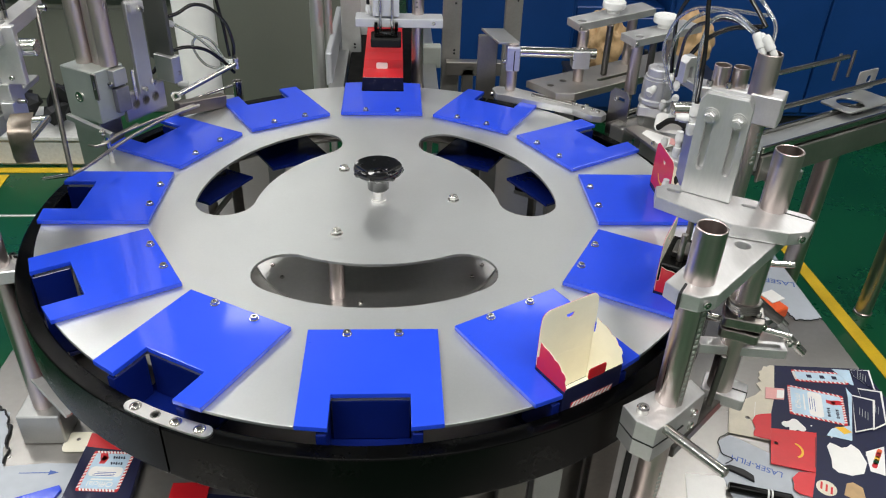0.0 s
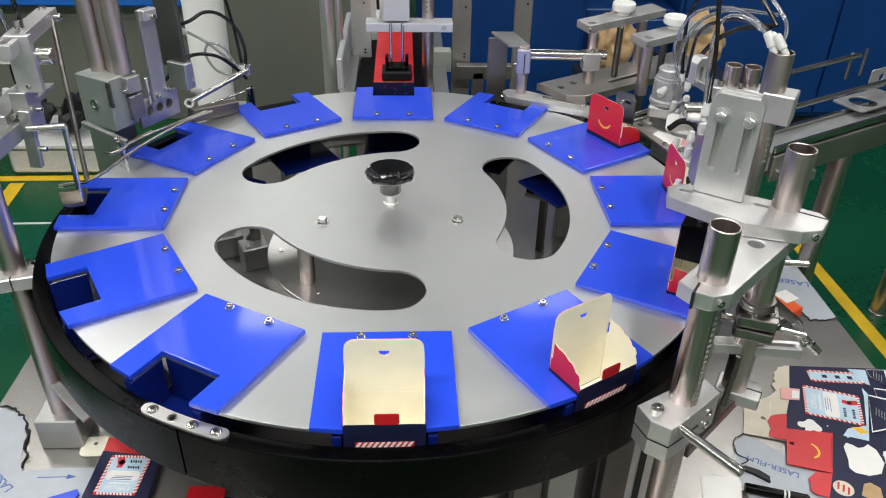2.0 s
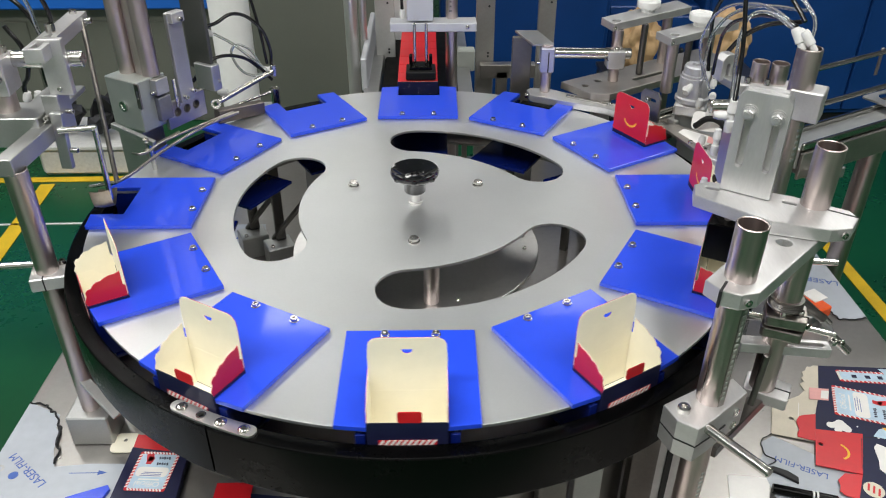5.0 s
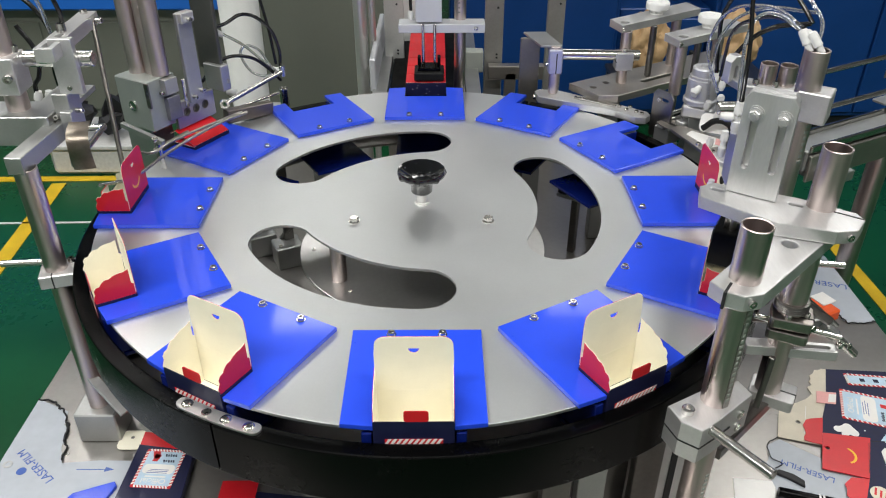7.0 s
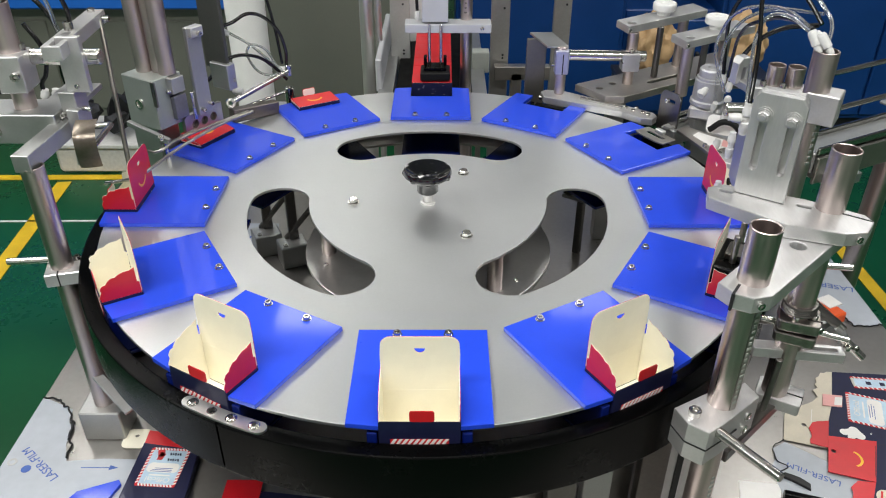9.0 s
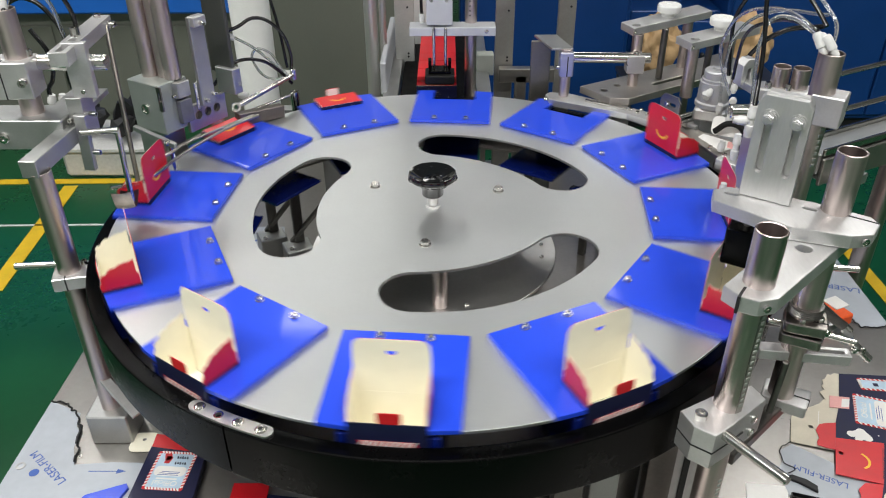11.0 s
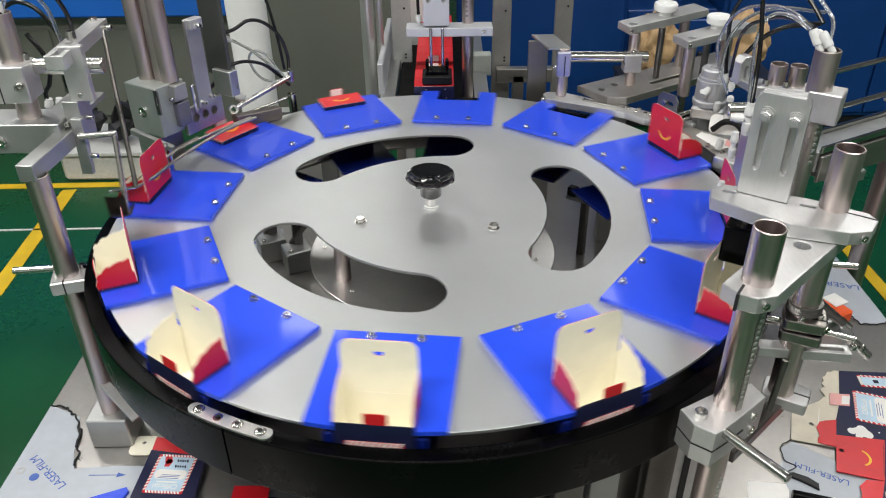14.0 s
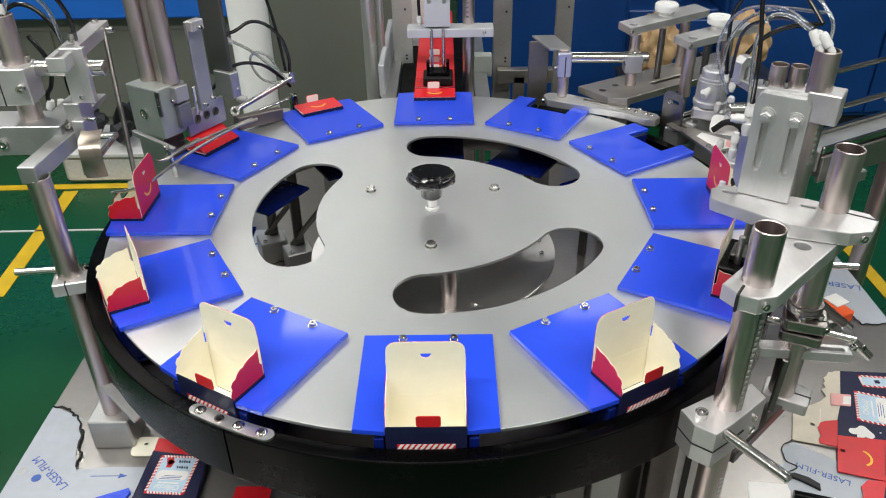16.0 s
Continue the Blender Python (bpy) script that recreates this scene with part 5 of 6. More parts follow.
def adjuster_bench():
    t, put = builder("adjuster_bench", "steel bench plate with clamped bars and white adjusting knobs", "machine station", pose(0.75, 0.72, TABLE))
    put("bench_plate", slab([[(0.433, 0.660), (0.505, 0.560), (0.560, 0.555), (1.02, 0.84), (0.95, 0.97)], circle(0.50, 0.625, 0.010, 16), circle(0.545, 0.665, 0.010, 16),
                             oblong(0.66, 0.675, 0.80, 0.762, 0.008)], 0.013, 0.035, 0.002), SHEET)
    for x, y in ((0.56, 0.66), (0.92, 0.88)):
        put("leg", block(0.05, 0.05, 0.013 - TABLE, (x, y, (0.013 + TABLE) / 2), 0.002), ALU_DARK)
    put("cross_clamp", block(0.050, 0.045, 0.052, (0.583, 0.642, 0.112), 0.002), ALU)
    put("clamp_slit", block(0.052, 0.02, 0.003, (0.583, 0.630, 0.112), 0), DARKGAP)
    screw_at(put, (0.583, 0.632, 0.138), (0, 0, 1), 0.008, 0.010)
    for x, y, z1, r in ((0.590, 0.668, 0.19, 0.0155), (0.78, 0.83, 0.19, 0.0155), (0.726, 0.572, 0.182, 0.0175), (0.875, 0.705, 0.182, 0.0155)):
        put("post", pipe(r, 0.003, z1 - 0.035), TUBE, pose(x, y, 0.035))
    for x, y, z1 in ((0.682, 0.722, 0.19), (0.80, 0.655, 0.182)):
        put("spindle", rod((x, y, 0.035), (x, y, z1), 0.010), DARKSTEEL)
    for pts, z, hs, kn in (([(0.548, 0.720), (0.570, 0.650), (0.850, 0.835), (0.825, 0.910)], 0.210, (0.586, 0.688), (0.700, 0.780)),
                           ([(0.683, 0.605), (0.708, 0.535), (0.950, 0.690), (0.911, 0.751)], 0.202, (0.728, 0.575), (0.826, 0.665))):
        put("top_bar", slab([pts, circle(hs[0], hs[1], 0.013, 18)], z - 0.022, z, 0.0015), ALU)
        put("knob", lathe([(0, 0), (0.020, 0), (0.020, 0.012), (0.033, 0.014), (0.035, 0.018), (0.035, 0.032), (0.032, 0.036), (0.012, 0.036), (0.010, 0.033), (0, 0.033)], 32), WHITE,
            pose(kn[0], kn[1], z), "white plastic adjusting knob")
        v = (Vector(pts[1]) - Vector(pts[0])).normalized()
        screw_at(put, (pts[1][0] + 0.005, pts[1][1] + 0.002, z - 0.011), (v.x, v.y, 0), 0.005, 0.003)
    return t


def feeder():
    t, put = builder("carton_feeder", "carton feeder with rotary air cylinder and steel guide plates", "machine station", pose(0.80, 0.42, TABLE))
    put("chute", block(0.16, 0.12, -0.03 - TABLE, (0, 0, 0), 0.003), ALU_DARK, pose(0.84, 0.47, (TABLE - 0.03) / 2, 0, 0, 30))
    put("tray", slab([[(0.668, 0.372), (0.700, 0.395), (0.815, 0.285), (0.775, 0.190), (0.735, 0.165), (0.712, 0.230)]], 0.004, 0.012, 0.001), SHEET)
    put("tray_leg", block(0.05, 0.05, 0.004 - TABLE, (0.785, 0.275, (0.004 + TABLE) / 2), 0.002), ALU_DARK)
    put("blank", slab([[(0.700, 0.330), (0.720, 0.352), (0.775, 0.300), (0.765, 0.255), (0.735, 0.240)]], 0.0125, 0.014), PAPERWHITE, None, "printed flat carton blank")
    put("blank_print", slab([[(0.755, 0.262), (0.770, 0.298), (0.790, 0.280), (0.775, 0.245)]], 0.0142, 0.0152), PINKINK, None, "pink print")
    for x, y in ((0.712, 0.262), (0.735, 0.215), (0.770, 0.225)):
        screw_at(put, (x, y, 0.012), (0, 0, 1), 0.006, 0.008)
    card = slab([rounded(-0.036, 0, 0.036, 0.050, 0.014)], -0.0006, 0.0006)
    put("blank", card, PAPERWHITE, pose(0.768, 0.330, 0.016, 68, 0, -24), "white printed face of a carton blank")
    put("guide_block", block(0.07, 0.04, 0.03, (0, 0, 0), 0.002), ALU, pose(0.745, 0.185, 0.0, 0, 0, -50))
    put("pillar", block(0.06, 0.05, 0.03 - TABLE, (0.755, 0.432, (0.03 + TABLE) / 2), 0.002), ALU_DARK)
    put("cylinder_base", block(0.085, 0.07, 0.035, (0, 0, 0), 0.006), ALU, pose(0.755, 0.425, 0.045, 0, 0, -25))
    body = put("cylinder", lathe([(0, 0), (0.042, 0), (0.045, 0.004), (0.045, 0.014), (0.041, 0.018), (0.040, 0.070), (0.037, 0.072), (0.037, 0.078), (0.033, 0.080), (0.033, 0.098), (0.030, 0.102), (0.012, 0.102), (0.011, 0.108), (0, 0.108)], 32),
               shader("matt_cast_aluminium", (0.46, 0.46, 0.48), 0.45, 0.6, vary=0.10, scale=40), pose(0.754, 0.428, 0.063),
               "pale rotary air cylinder")
    for p, d in (((0.728, 0.398, 0.095), (-0.5, -0.6, 0.9)), ((0.775, 0.400, 0.13), (0, 0, 1)), ((0.79, 0.385, 0.115), (0, 0, 1)), ((0.76, 0.385, 0.06), (0, -0.3, 1))):
        fitting(put, p, d, 0.009)
    for pts, r, m in ((((0.775, 0.400, 0.155), (0.765, 0.40, 0.24), (0.76, 0.38, 0.33), (0.80, 0.33, 0.42), (0.88, 0.25, 0.50)), 0.005, HOSE),
                      (((0.79, 0.385, 0.14), (0.80, 0.36, 0.22), (0.85, 0.31, 0.30), (0.92, 0.25, 0.33)), 0.006, HOSE),
                      (((0.76, 0.385, 0.085), (0.755, 0.385, 0.18), (0.765, 0.37, 0.28), (0.81, 0.30, 0.35), (0.90, 0.2, 0.37)), 0.0042, CLEAR)):
        put("air_hose", cable(pts, r), m, label="thin air hose")
    put("rail_block", block(0.075, 0.050, 0.045, (0, 0, 0), 0.003), ALU_DARK, pose(0.690, 0.445, -0.030, 0, 0, 34))
    put("rail_leg", block(0.045, 0.045, -0.0535 - TABLE, (0.690, 0.445, (TABLE - 0.0535) / 2), 0.002), ALU_DARK)
    put("rail_cap", slab([rounded(-0.045, -0.012, 0.045, 0.012, 0.004), oblong(-0.025, 0, 0.025, 0, 0.004)], -0.0072, 0.0005, 0.001), ALU, pose(0.690, 0.445, 0, 0, 0, 34))
    # black block stands for the dark recess behind the tray
    put("black_cover", block(0.10, 0.11, 0.03, (0, 0, 0), 0.003), RUBBER, pose(0.855, 0.315, -0.010, 0, 0, -20))
    for p, d in (((0.775, 0.335, 0.045), (0, 0, 1)), ((0.775, 0.335, 0.075), (1, -0.3, 0.1)), ((0.80, 0.35, 0.06), (0, 0, -1)), ((0.735, 0.395, 0.12), (-0.6, -0.6, -0.5)), ((0.79, 0.375, 0.10), (-0.3, -0.8, 0.1)), ((0.73, 0.24, 0.014), (0.2, 0.1, 1))):
        fitting(put, p, d, 0.0095)
    put("dark_arm", cable(((0.74, 0.33, 0.03), (0.77, 0.31, 0.06), (0.80, 0.29, 0.05), (0.81, 0.26, 0.02)), 0.008), RUBBER)
    put("side_plate", block(0.05, 0.09, 0.12, (0, 0, 0), 0.003), ALU_DARK, pose(0.845, 0.24, 0.04, 0, 0, -20))
    # pusher plate that sets the carton in its notch
    p = thing("pusher", "dark steel pusher plate with a slot", "pusher", pose(0.80 * math.cos(radians(34)), 0.80 * math.sin(radians(34)), 0.0, 0, 0, 124))
    q = slab([[(-0.034, -0.06), (-0.034, 0.062), (-0.022, 0.078), (0.024, 0.078), (0.036, 0.064), (0.036, -0.06)], oblong(-0.014, 0.052, 0.014, 0.052, 0.005)], -0.003, 0.003, 0.0008)
    part("plate", q, DARKSTEEL, p, pose(0, 0, 0.012, 90, 0, 0))
    for x in (-0.016, 0.016):
        part("rod", rod((x, -0.004, 0.006), (x, -0.14, 0.006), 0.006), CHROME, p)
    part("screw", cap_screw(0.006, 0.008), CHROME, p, pose(0.008, 0.003, 0.064, -90, 0, 0))
    return p


def carton_fork():
    """Thin plate that slides into the notch to take the carton over."""
    t = thing("carton_fork", "thin bright steel fork plate that slides into the notch", "fork", pose(0, 0, 0, 0, 0, 120) @ pose(0, -0.800, 0.002))
    part("plate", slab([[(-0.052, -0.024), (-0.052, 0.024), (-0.030, 0.030), (0.030, 0.030), (0.052, 0.024), (0.052, -0.024)], oblong(-0.026, 0, 0.026, 0, 0.006)], 0, 0.004, 0.0008), SHEET, t)
    part("lug", block(0.030, 0.014, 0.012, (0, -0.016, 0.010), 0.002), ALU, t)
    return t


def feed_conveyor():
    m = pose(1.02, 0.285, 0.0, 0, 0, 28)
    t = thing("infeed_conveyor", "stainless infeed conveyor with round guide rails", "conveyor", m)
    part("bed", block(1.5, 0.075, 0.06, (0.72, 0.022, -0.035), 0.004), ALU_DARK, t)
    part("bed_lip", block(1.5, 0.010, 0.020, (0.72, -0.021, 0.002), 0.003), CHROME, t)
    part("bed_lip", block(1.5, 0.010, 0.020, (0.72, 0.064, -0.002), 0.003), CHROME, t)
    part("skirt", block(1.5, 0.010, 0.075, (0.72, -0.026, -0.052), 0.002), SHEET, t, label="bent sheet skirt of the bed")
    part("guide_rail", rod((0.10, 0.153, 0.12), (0.535, 0.158, 0.12), 0.008), CHROME, t)
    part("guide_rail", rod((0.02, 0.066, 0.06), (1.2, 0.075, 0.06), 0.008), CHROME, t)
    hole = part("drive_plate", slab([rounded(0.385, 0.012, 0.60, 0.116, 0.012), circle(0.459, 0.062, 0.040, 28)], 0.0125, 0.018, 0.001), ALU_DARK, t, label="machined plate with a round opening")
    # near-black disc stands for the shaded depth of the round opening
    part("opening_shade", lathe([(0, 0), (0.039, 0), (0.039, 0.003), (0.012, 0.004), (0, 0.004)], 28), DARKGAP, hole, pose(0.459, 0.062, 0.0))
    part("rail_holder", slab([rounded(-0.045, -0.035, 0.05, 0.030, 0.006), circle(0.012, 0.0, 0.012, 18)], -0.002, 0.002, 0.0006), ALU, t, pose(0.60, 0.118, 0.050, 90, 0, 0))
    for x in (0.36, 0.95):
        part("leg", lathe([(0, 0), (0.034, 0), (0.034, 0.01), (0.030, 0.012), (0.030, -0.066 - FLOOR), (0, -0.066 - FLOOR)], 24), TUBE, t, pose(x, 0.02, FLOOR))
    for x in (0.500, 0.570):
        part("rail_clip", block(0.012, 0.006, 0.085, (x, 0.162, 0.090), 0.002), DULLROD, t)
    part("end_frame", block(0.10, 0.20, 0.03, (0.06, 0.03, -0.082), 0.002), ALU_DARK, t)
    return t


def printed_label(t, put, m, w, h, words=True):
    """Pale printed panel with a candy-striped border; its writing is bars."""
    put("panel_print", block(w, h, 0.0006, (0, 0, 0.0008), 0), SKYINK, m, "pale blue printed panel")
    put("panel_border", slab([rounded(-w / 2 - 0.006, -h / 2 - 0.006, w / 2 + 0.006, h / 2 + 0.006, 0.004), rounded(-w / 2, -h / 2, w / 2, h / 2, 0.002)], 0.0004, 0.0014), RED, m)
    pcs = []
    n = 11
    for k in range(n):
        u = -0.5 + (k + 0.5) / n
        for s in (-1, 1):
            pcs.append((u * w, s * (h / 2 + 0.003), 0.0017, 0.0036, 0.0072, 0.0003, 35))
            pcs.append((s * (w / 2 + 0.003), u * h, 0.0017, 0.0072, 0.0036, 0.0003, 35))
    put("border_stripes", bars(pcs), PAPERWHITE, m, "white border stripes")
    if not words:
        put("text_lines", bars([(0, h * u, 0.0014, 0.012, h * 0.10, 0.0003, 0) for u in (-0.30, -0.05, 0.22)]), NAVY, m)
        return
    put("panel_glow_print", slab([rounded(-w * 0.46, -h * 0.12, w * 0.46, h * 0.16, 0.01)], 0.0011, 0.00125), PAPERWHITE, m, "paler band of the printed panel")
    put("text_lines", bars([(random.uniform(-0.004, 0.004), h * (0.13 - 0.045 * k), 0.0014, w * random.uniform(0.45, 0.62), 0.0014, 0.0003, 0) for k in range(3)]), FILMINK, m, "rows of small print")
    put("word", lettering("Official", 0.020, 0.0002), PAPERWHITE, m @ pose(0, h * 0.36, 0.0016), "white word Official")
    put("word_bars", bars([(0, h * 0.24, 0.0014, w * 0.60, 0.004, 0.0003, 0)]), PAPERWHITE, m)
    put("headline_bars", bars([(-w * (0.05 + 0.07 * k), -h * (0.22 + 0.17 * j), 0.0014, w * 0.045, 0.0075 - 0.002 * (k % 2), 0.0003, 18) for k in range(5) for j in range(2)]), NAVY, m)
    put("red_mark", slab([[(-0.006, 0), (0.006, 0), (0.010, 0.018), (-0.004, 0.024)]], 0.0013, 0.0017), RED, m @ pose(w * 0.22, -h * 0.20, 0, 0, 0, 180))
    put("red_mark", slab([oblong(0, 0, 0.004, -0.012, 0.008)], 0.0013, 0.0017), RED, m @ pose(w * 0.22, -h * 0.36, 0))


def ragged(pts, step=0.009):
    """A torn line through the points, close over the table."""
    out = []
    for a, b in zip(pts, pts[1:]):
        n = max(2, int(math.dist(a, b) / step))
        for k in range(n):
            u = k / n
            out.append((a[0] + (b[0] - a[0]) * u + random.uniform(-0.003, 0.003), a[1] + (b[1] - a[1]) * u + random.uniform(-0.003, 0.003), TABLE + random.uniform(0.002, 0.006)))
    return out


def table_litter():
    # film on the left of the table
    t, put = builder("protective_film", "torn bluish protective film stuck on the steel table", "film", pose(-0.8, -0.4, TABLE))
    put("sheet", slab([[(-0.966, -0.128), (-0.93, -0.145), (-0.876, -0.171), (-0.868, -0.215), (-0.850, -0.235), (-0.846, -0.285), (-0.824, -0.337), (-0.74, -0.330), (-0.663, -0.332), (-0.60, -0.36), (-0.58, -0.75), (-0.966, -0.75)]],
                      TABLE + 0.0005, TABLE + 0.0018), FILM)
    put("curled_edge", cable(ragged(((-0.966, -0.128), (-0.924, -0.137), (-0.89, -0.168), (-0.857, -0.216), (-0.848, -0.248), (-0.842, -0.273), (-0.832, -0.289), (-0.831, -0.318), (-0.821, -0.342))), 0.0022), DARKGAP, None, "dark curled film edge")
    put("curled_edge", cable(ragged(((-0.862, -0.212), (-0.850, -0.235), (-0.846, -0.262), (-0.838, -0.280))), 0.0034), DARKGAP)
    put("word", lettering("LASER-FILM", 0.028, 0.0002), FILMINK, pose(-0.880, -0.345, TABLE + 0.0022, 0, 0, 140))
    put("arrow", bars([(-0.745, -0.357, TABLE + 0.002, 0.075, 0.002, 0.0003, 0)]), FILMINK)
    put("arrow_head", slab([[(-0.698, -0.357), (-0.718, -0.350), (-0.718, -0.364)]], TABLE + 0.0018, TABLE + 0.0023), FILMINK)
    put("ink_spot", slab([circle(-0.905, -0.361, 0.011, 18)], TABLE + 0.0018, TABLE + 0.0023), FILMINK)
    h = thing("bolt_hole", "threaded hole in the steel table", "hole", pose(-0.945, -0.341, TABLE + 0.0019))
    part("ring", lathe([(0.006, 0), (0.011, 0), (0.011, 0.001), (0.006, 0.001), (0.006, 0)], 20), ALU_DARK, h)
    # flat carton on the left
    c, put = builder("flat_carton", "flattened navy meal carton with pale printed panel", "carton", pose(-0.6, -0.38, TABLE))
    put("card", slab([[(-0.654, -0.300), (-0.522, -0.322), (-0.510, -0.56), (-0.660, -0.56)]], TABLE + 0.004, TABLE + 0.022, 0.001), NAVY)
    put("lid", slab([[(-0.662, -0.245), (-0.56, -0.262), (-0.545, -0.318), (-0.660, -0.296)]], TABLE + 0.004, TABLE + 0.006), RED)
    put("cream_flap", slab([rounded(-0.715, -0.300, -0.655, -0.240, 0.015), circle(-0.686, -0.262, 0.005, 12)], TABLE + 0.003, TABLE + 0.005), CREAM)
    printed_label(c, put, pose(-0.587, -0.374, TABLE + 0.0222, 0, 0, 176), 0.078, 0.098)
    d, put = builder("flat_carton", "flattened red and navy carton under the ring", "carton", pose(-0.40, -0.50, TABLE))
    put("card", slab([[(-0.43, -0.42), (-0.20, -0.45), (-0.22, -0.62), (-0.45, -0.60)]], TABLE + 0.003, TABLE + 0.010), NAVY)
    put("lid", slab([[(-0.44, -0.40), (-0.36, -0.40), (-0.36, -0.46), (-0.44, -0.47)]], TABLE + 0.0105, TABLE + 0.012), RED)
    put("cream_flap", slab([rounded(-0.50, -0.56, -0.44, -0.48, 0.02)], TABLE + 0.003, TABLE + 0.005), CREAM)
    e, put = builder("blue_offcut", "shiny blue acrylic offcut on the table", "offcut", pose(-0.70, -0.46, TABLE))
    put("strip", slab([[(-0.76, -0.43), (-0.68, -0.398), (-0.672, -0.41), (-0.70, -0.50), (-0.80, -0.50)]], TABLE + 0.002, TABLE + 0.010, 0.001), BLUE)
    # blanks and film on the right
    t, put = builder("carton_blank", "printed carton blanks in navy, red and cream lying on the table", "carton", pose(1.0, -0.25, TABLE))
    z = TABLE + 0.003
    scallop = [(1.055, -0.033), (1.041, -0.030), (1.030, -0.036), (1.022, -0.034), (1.010, -0.050), (1.000, -0.055), (0.998, -0.070), (0.989, -0.078), (0.991, -0.092), (0.976, -0.100), (0.978, -0.125),
               (0.956, -0.143), (0.940, -0.150), (0.878, -0.177), (0.870, -0.190), (0.838, -0.270), (0.931, -0.298), (1.02, -0.20)]
    put("cream_card", slab([scallop, circle(0.905, -0.222, 0.006, 12)], z, z + 0.0015), DIMCREAM)
    put("crease", bars([(0.925, -0.215, z + 0.0016, 0.10, 0.0014, 0.0003, 66)]), PAPERWHITE)
    put("navy_card", slab([[(1.052, -0.034), (1.290, -0.052), (1.290, -0.50), (0.935, -0.50), (0.954, -0.468), (0.993, -0.401), (1.051, -0.280), (0.946, -0.262), (0.966, -0.215), (1.003, -0.150)]], z + 0.0016, z + 0.0036), NAVY)
    put("fold_line", bars([(1.095, -0.292, z + 0.0038, 0.10, 0.0012, 0.0003, -5), (1.02, -0.34, z + 0.0063, 0.0012, 0.10, 0.0003, -25)]), DARKGAP)
    put("red_panel", slab([[(0.946, -0.262), (1.051, -0.280), (0.993, -0.401), (0.900, -0.371)], circle(0.938, -0.310, 0.0055, 12)], z + 0.0038, z + 0.006), RED)
    put("red_tab", slab([[(0.911, -0.235), (0.925, -0.218), (0.939, -0.214), (0.968, -0.212), (0.931, -0.298), (0.912, -0.292), (0.895, -0.284), (0.899, -0.272), (0.908, -0.262)]], z + 0.0038, z + 0.0050), RED)
    sm = slab([smile_arc()], 0, 0.0004)
    put("smile", sm, YELLOWINK, pose(0.968, -0.332, z + 0.0063, 0, 0, 75), "yellow curved line print")
    put("red_tab", slab([[(0.932, -0.414), (0.955, -0.396), (0.993, -0.401), (0.954, -0.468), (0.930, -0.458), (0.922, -0.445), (0.930, -0.430)]], z + 0.0038, z + 0.005), RED)
    printed_label(t, put, pose(1.097, -0.184, z + 0.0036, 0, 0, 70), 0.098, 0.122)
    printed_label(t, put, pose(1.153, -0.082, z + 0.0036, 0, 0, 83), 0.032, 0.124, False)
    for pts in ([(1.200, -0.052), (1.246, -0.058), (1.229, -0.116), (1.221, -0.112)], [(1.203, -0.124), (1.206, -0.150), (1.127, -0.307), (1.073, -0.288), (1.096, -0.266), (1.146, -0.258), (1.192, -0.156)]):
        put("sky_print", slab([pts], z + 0.0053, z + 0.0056), SKYINK)
    for pts in ([(1.249, -0.056), (1.300, -0.060), (1.276, -0.136), (1.246, -0.082)], [(1.232, -0.128), (1.290, -0.142), (1.240, -0.256), (1.196, -0.275)], [(1.204, -0.154), (1.254, -0.174), (1.200, -0.272), (1.146, -0.283)]):
        cx, cy = sum(p[0] for p in pts) / 4, sum(p[1] for p in pts) / 4
        put("side_flap", slab([pts], z + 0.0057, z + 0.0062), PAPERWHITE, None, "white edge of a side flap")
        inner = slab([[(cx + (x - cx) * 0.88 - 0.002, cy + (y - cy) * 0.93) for x, y in pts]], z + 0.0063, z + 0.0066)
        put("flap_print", inner, NAVY)
        put("text_lines", bars([(cx + 0.004 * k - 0.008, cy - 0.006 * k + 0.008, z + 0.0068, 0.028, 0.0014, 0.0002, 62) for k in range(4)]), PALEGREY, None, "rows of small print")
        z += 0.0011
    z = TABLE + 0.003
    put("cloud_print", slab([[(1.106, -0.262), (1.128, -0.262), (1.140, -0.280), (1.118, -0.286)]], z + 0.0058, z + 0.0061), YELLOWINK)
    put("patch_print", slab([[(1.143, -0.340), (1.196, -0.325), (1.152, -0.412), (1.124, -0.398)]], z + 0.0038, z + 0.0043), PAPERWHITE, None, "pale print with coloured spots")
    for k, mm in enumerate((RED, GREEN, YELLOWINK, RED, ORANGE)):
        put("spot_print", slab([oblong(1.140 + 0.008 * k, -0.385 + 0.010 * k, 1.146 + 0.008 * k, -0.378 + 0.010 * k, 0.0055)], z + 0.0044, z + 0.0047), mm)
    put("patch_print", slab([[(1.029, -0.463), (1.050, -0.432), (1.066, -0.429), (1.081, -0.445), (1.072, -0.474), (1.050, -0.480)]], z + 0.0038, z + 0.0043), KRAFT, None, "brown print shape")
    put("pink_flap", slab([[(0.992, -0.118), (1.039, -0.125), (1.021, -0.165), (0.975, -0.159)]], z + 0.0038, z + 0.005), PINKINK)
    put("white_patch", slab([[(1.018, -0.130), (1.036, -0.132), (1.022, -0.160), (1.004, -0.158)]], z + 0.0051, z + 0.0055), PAPERWHITE)
    put("white_print", slab([[(1.058, -0.321), (1.070, -0.310), (1.082, -0.318), (1.090, -0.327), (1.105, -0.325), (1.119, -0.316), (1.130, -0.335), (1.128, -0.375), (1.105, -0.405), (1.075, -0.410), (1.047, -0.400), (1.040, -0.385), (1.050, -0.360)]], z + 0.0038, z + 0.0045), PAPERWHITE, None, "plain white print shape")
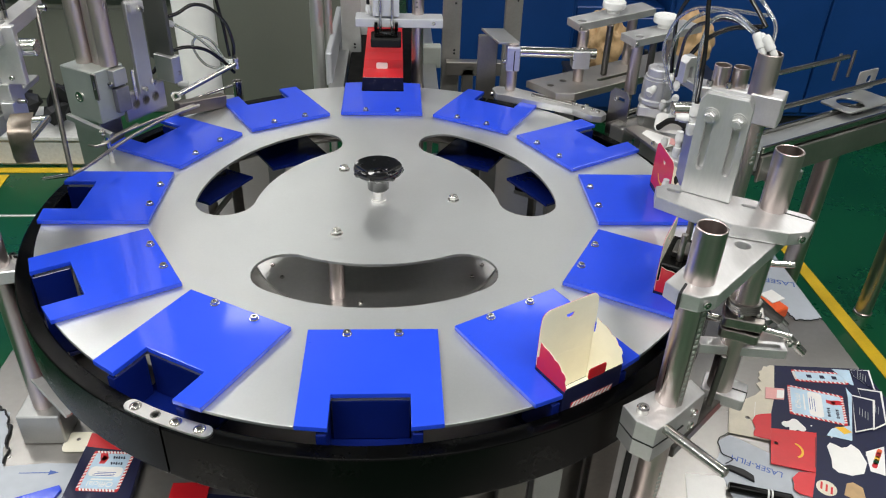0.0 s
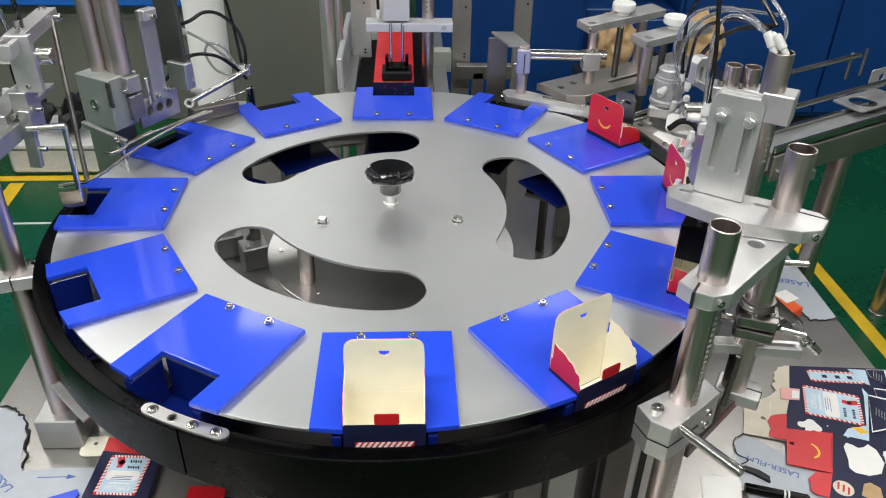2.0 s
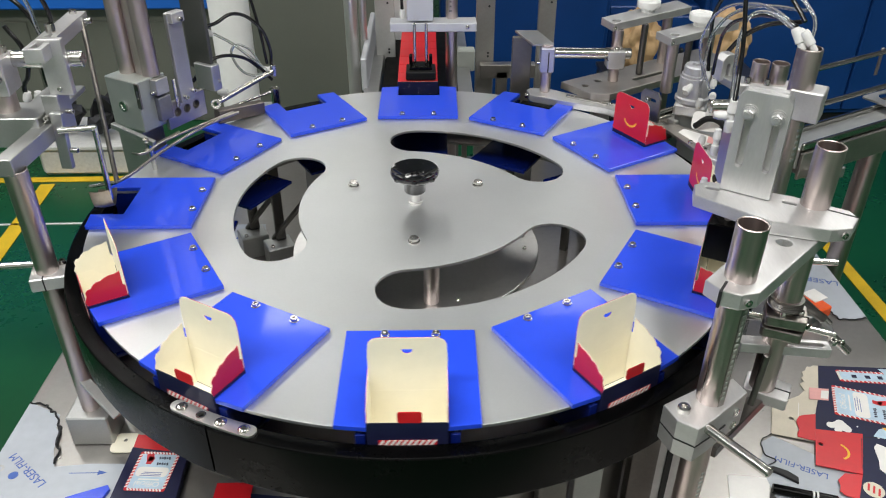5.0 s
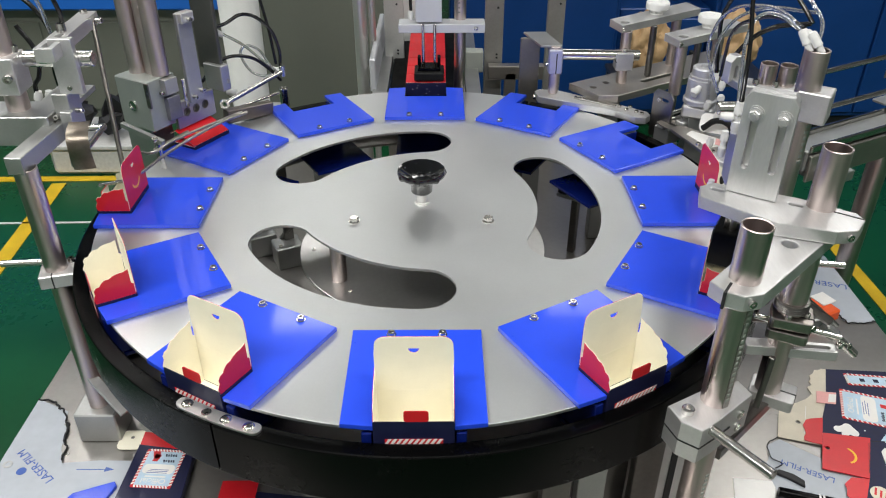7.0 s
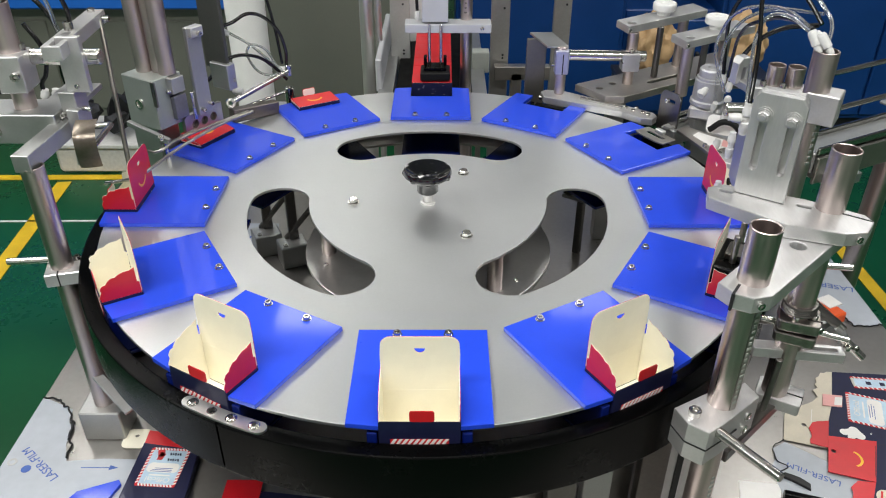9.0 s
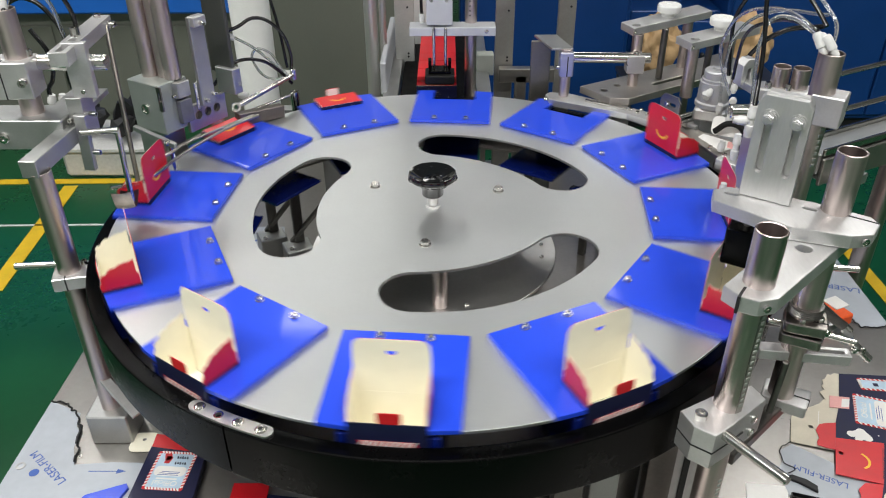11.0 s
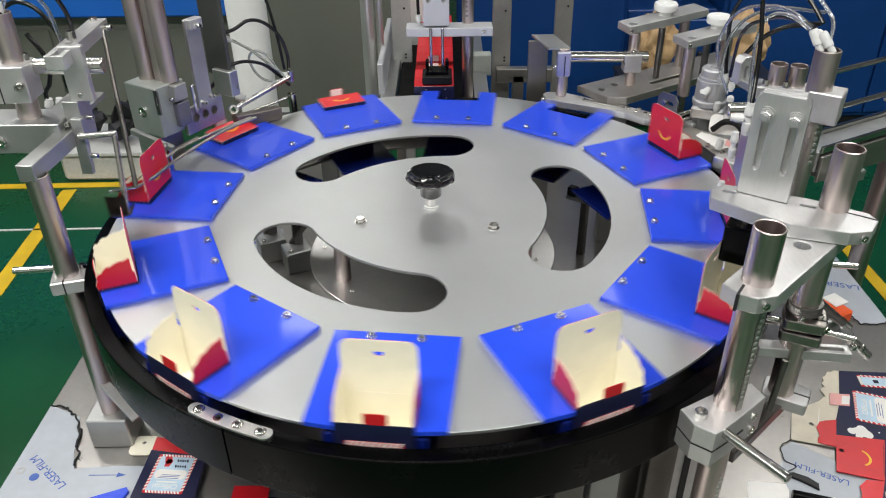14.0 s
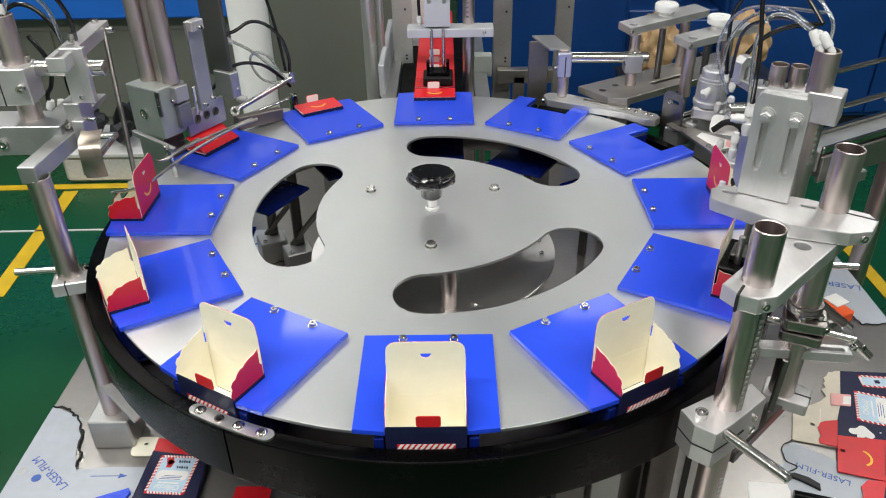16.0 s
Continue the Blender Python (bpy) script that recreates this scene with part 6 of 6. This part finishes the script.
    put("cloud_print", slab([circle(0.990, -0.248, 0.010, 10, 60, 300) + circle(1.000, -0.262, 0.010, 8, 200, 330) + circle(1.022, -0.262, 0.011, 8, 220, 380) + circle(1.015, -0.242, 0.011, 8, 0, 150)], z + 0.0038, z + 0.0045), PAPERWHITE)
    put("star_prints", bars([(random.uniform(1.05, 1.27), random.uniform(-0.48, -0.29), z + 0.0039, 0.004, 0.004, 0.0004, 20 * k) for k in range(14)] + [(random.uniform(0.99, 1.06), random.uniform(-0.26, -0.12), z + 0.0039, 0.0035, 0.0035, 0.0004, 20 * k) for k in range(6)]), PAPERWHITE)
    put("round_print", slab([circle(0.998, -0.443, 0.022, 20)], z + 0.0038, z + 0.0043), DIMCREAM)
    put("round_print", bars([(0.998 + 0.004 * k, -0.443 - 0.004 * k, z + 0.0045, 0.022, 0.0045, 0.0004, 62) for k in (-2, 0, 2)]), RED)
    f, put = builder("protective_film", "torn bluish protective film with blue print on the table", "film", pose(0.9, -0.4, TABLE))
    put("sheet", slab([[(0.840, -0.275), (0.805, -0.294), (0.800, -0.325), (0.777, -0.358), (0.78, -0.50), (1.05, -0.52), (1.05, -0.40), (0.92, -0.34)]], TABLE + 0.0005, TABLE + 0.0018), FILM)
    put("word", lettering("LASER-FILM", 0.023, 0.0002), FILMINK, pose(0.868, -0.372, TABLE + 0.0022, 0, 0, 150))
    put("torn_edge", cable(ragged(((0.84, -0.272), (0.803, -0.292), (0.797, -0.325), (0.815, -0.350), (0.790, -0.372))), 0.0012), DARKGAP)
    f, put = builder("protective_film", "bluish protective film on the table edge", "film", pose(1.2, 0.3, TABLE))
    put("sheet", slab([[(1.285, 0.52), (1.285, 0.175), (1.24, 0.165), (1.20, 0.17), (1.15, 0.30), (1.14, 0.52)]], TABLE + 0.0005, TABLE + 0.0018), FILM)
    put("word", lettering("LASER", 0.035, 0.0002), FILMINK, pose(1.235, 0.36, TABLE + 0.0022, 0, 0, 160))
    put("torn_edge", cable(ragged(((1.285, 0.172), (1.24, 0.163), (1.20, 0.168), (1.16, 0.28))), 0.0020), DARKGAP)
    o, put = builder("orange_carton", "folded orange-red carton piece on the table", "carton", pose(1.13, 0.20, TABLE))
    put("card", block(0.10, 0.08, 0.035, (0, 0, 0.0175), 0.004), ORANGE, pose(1.12, 0.20, TABLE + 0.001, 0, 0, 25))
    put("white_flap", block(0.05, 0.05, 0.003, (0, 0, 0), 0), PAPERWHITE, pose(1.15, 0.235, TABLE + 0.038, 0, 0, 25))
    p = thing("marker_pen", "black marker pen on the table", "pen", pose(0.775, -0.438, TABLE + 0.012, 0, 90, -17))
    part("barrel", lathe([(0, 0), (0.010, 0), (0.011, 0.003), (0.011, 0.09), (0, 0.09)], 18), BLACK, p)
    part("cap", lathe([(0, 0.09), (0.012, 0.09), (0.012, 0.13), (0.009, 0.134), (0, 0.134)], 18), BLACK, p)
    for x in (0.080, 0.088):
        part("band", lathe([(0.010, x), (0.0124, x), (0.0124, x + 0.004), (0.010, x + 0.004), (0.010, x)], 18), WHITE, p)
    # flat white patch with four straight edges on the table top
    q = thing("bright_patch", "flat bright white patch on the table", "paper", pose(0.73, -0.43, TABLE + 0.001))
    part("sheet", slab([[(-0.036, 0.040), (0.055, 0.029), (0.031, -0.034), (-0.060, -0.060)]], 0, 0.0006), PAPERWHITE, q)
    s = thing("black_scrap", "crumpled black film scrap", "scrap", pose(0.815, -0.390, TABLE + 0.001, 0, 0, -35))
    part("scrap", slab([[(-0.035, -0.008), (-0.02, 0.008), (0.01, 0.012), (0.035, 0.006), (0.04, -0.01), (0.0, -0.006)]], 0.0, 0.008, 0.002), DARKGAP, s)


hall()
background()
machine_bed()
bed_brackets()
TT = turntable()
guard_ring()
carton_meshes()
LINE = line_cartons()
STOCK = belt_cartons()
right_front_station()
PLUNGER = plunger()
FINGER = flap_folder()
HEAD = lid_press()
discharge_belt()
PAD = press_pad()
transfer_arm()
adjuster_bench()
PUSHER = feeder()
FORK = carton_fork()
feed_conveyor()
table_litter()


def motions():
    walk(TT, [(t, pose(0, 0, 0, 0, 0, a)) for t, a in TURN])
    for (t, lid, flap, ears), rows, folds in LINE:
        walk(t, rows)
        moving = (lid, flap, *ears)
        for i, ob in enumerate(moving):
            keys = [(0.0, 0.0), *folds]
            if keys[-1][0] < 16.0:
                keys.append((16.0, keys[-1][1]))
            walk(ob, [(s, fold(f)[i]) for s, f in keys])
    for t, n in STOCK:
        rows, d = [(0.0, seat(90, 0, ROW + PITCH * n))], 0
        for c in STEPS[7:]:
            if c + 0.60 <= 16.0:
                rows += [(c + 0.47, seat(90, 0, ROW + PITCH * (n + d))), (c + 0.60, seat(90, 0, ROW + PITCH * (n + d + 1)))]
                d += 1
        rows.append((16.0, rows[-1][1]))
        walk(t, rows)
    def cycle(ob, beats, first):
        """Repeats the beats (seconds after a step's middle, pose) over the clip."""
        rows = [(0.0, first)]
        for c in [FIRST - PERIOD] + STEPS:
            rows += [(c + dt, m) for dt, m in beats if 0.02 < c + dt <= 15.97]
        rows.append((16.0, rows[-1][1]))
        walk(ob, rows)
    up, down = pose(0.010, 0.785, 0.128), pose(0.010, 0.785, 0.0385)
    cycle(PAD, ((0.44, down), (0.53, up), (0.72, up), (0.82, down)), up)
    b = PLUNGER.matrix_basis.copy()
    lowered = pose(0, 0, -0.085) @ b
    cycle(PLUNGER, ((0.29, b), (0.41, lowered), (0.96, lowered), (1.10, b)), lowered)
    b = FINGER.matrix_basis.copy()
    half, swung = b @ pose(0, 0, 0, 50, 0, 0), b @ pose(0, 0, 0, 50, 0, 0) @ pose(0, 0, 0, 48, 0, 0)
    cycle(FINGER, ((-0.12, swung), (-0.055, half), (0.01, b), (0.91, b), (0.97, half), (1.03, swung)), b)
    b = HEAD.matrix_basis.copy()
    pressed = pose(0, 0, -0.038) @ b
    cycle(HEAD, ((0.70, b), (0.79, pressed), (1.03, pressed), (1.12, b)), b)
    b = FORK.matrix_basis.copy()
    inside = b @ pose(0, 0.100, 0)
    cycle(FORK, ((0.62, b), (0.74, inside), (0.94, inside), (1.02, b)), b)
    b = PUSHER.matrix_basis.copy()
    ahead = b @ pose(0, 0.02, 0)
    cycle(PUSHER, ((0.16, ahead), (0.34, b), (0.96, b), (1.16, ahead)), b)


motions()
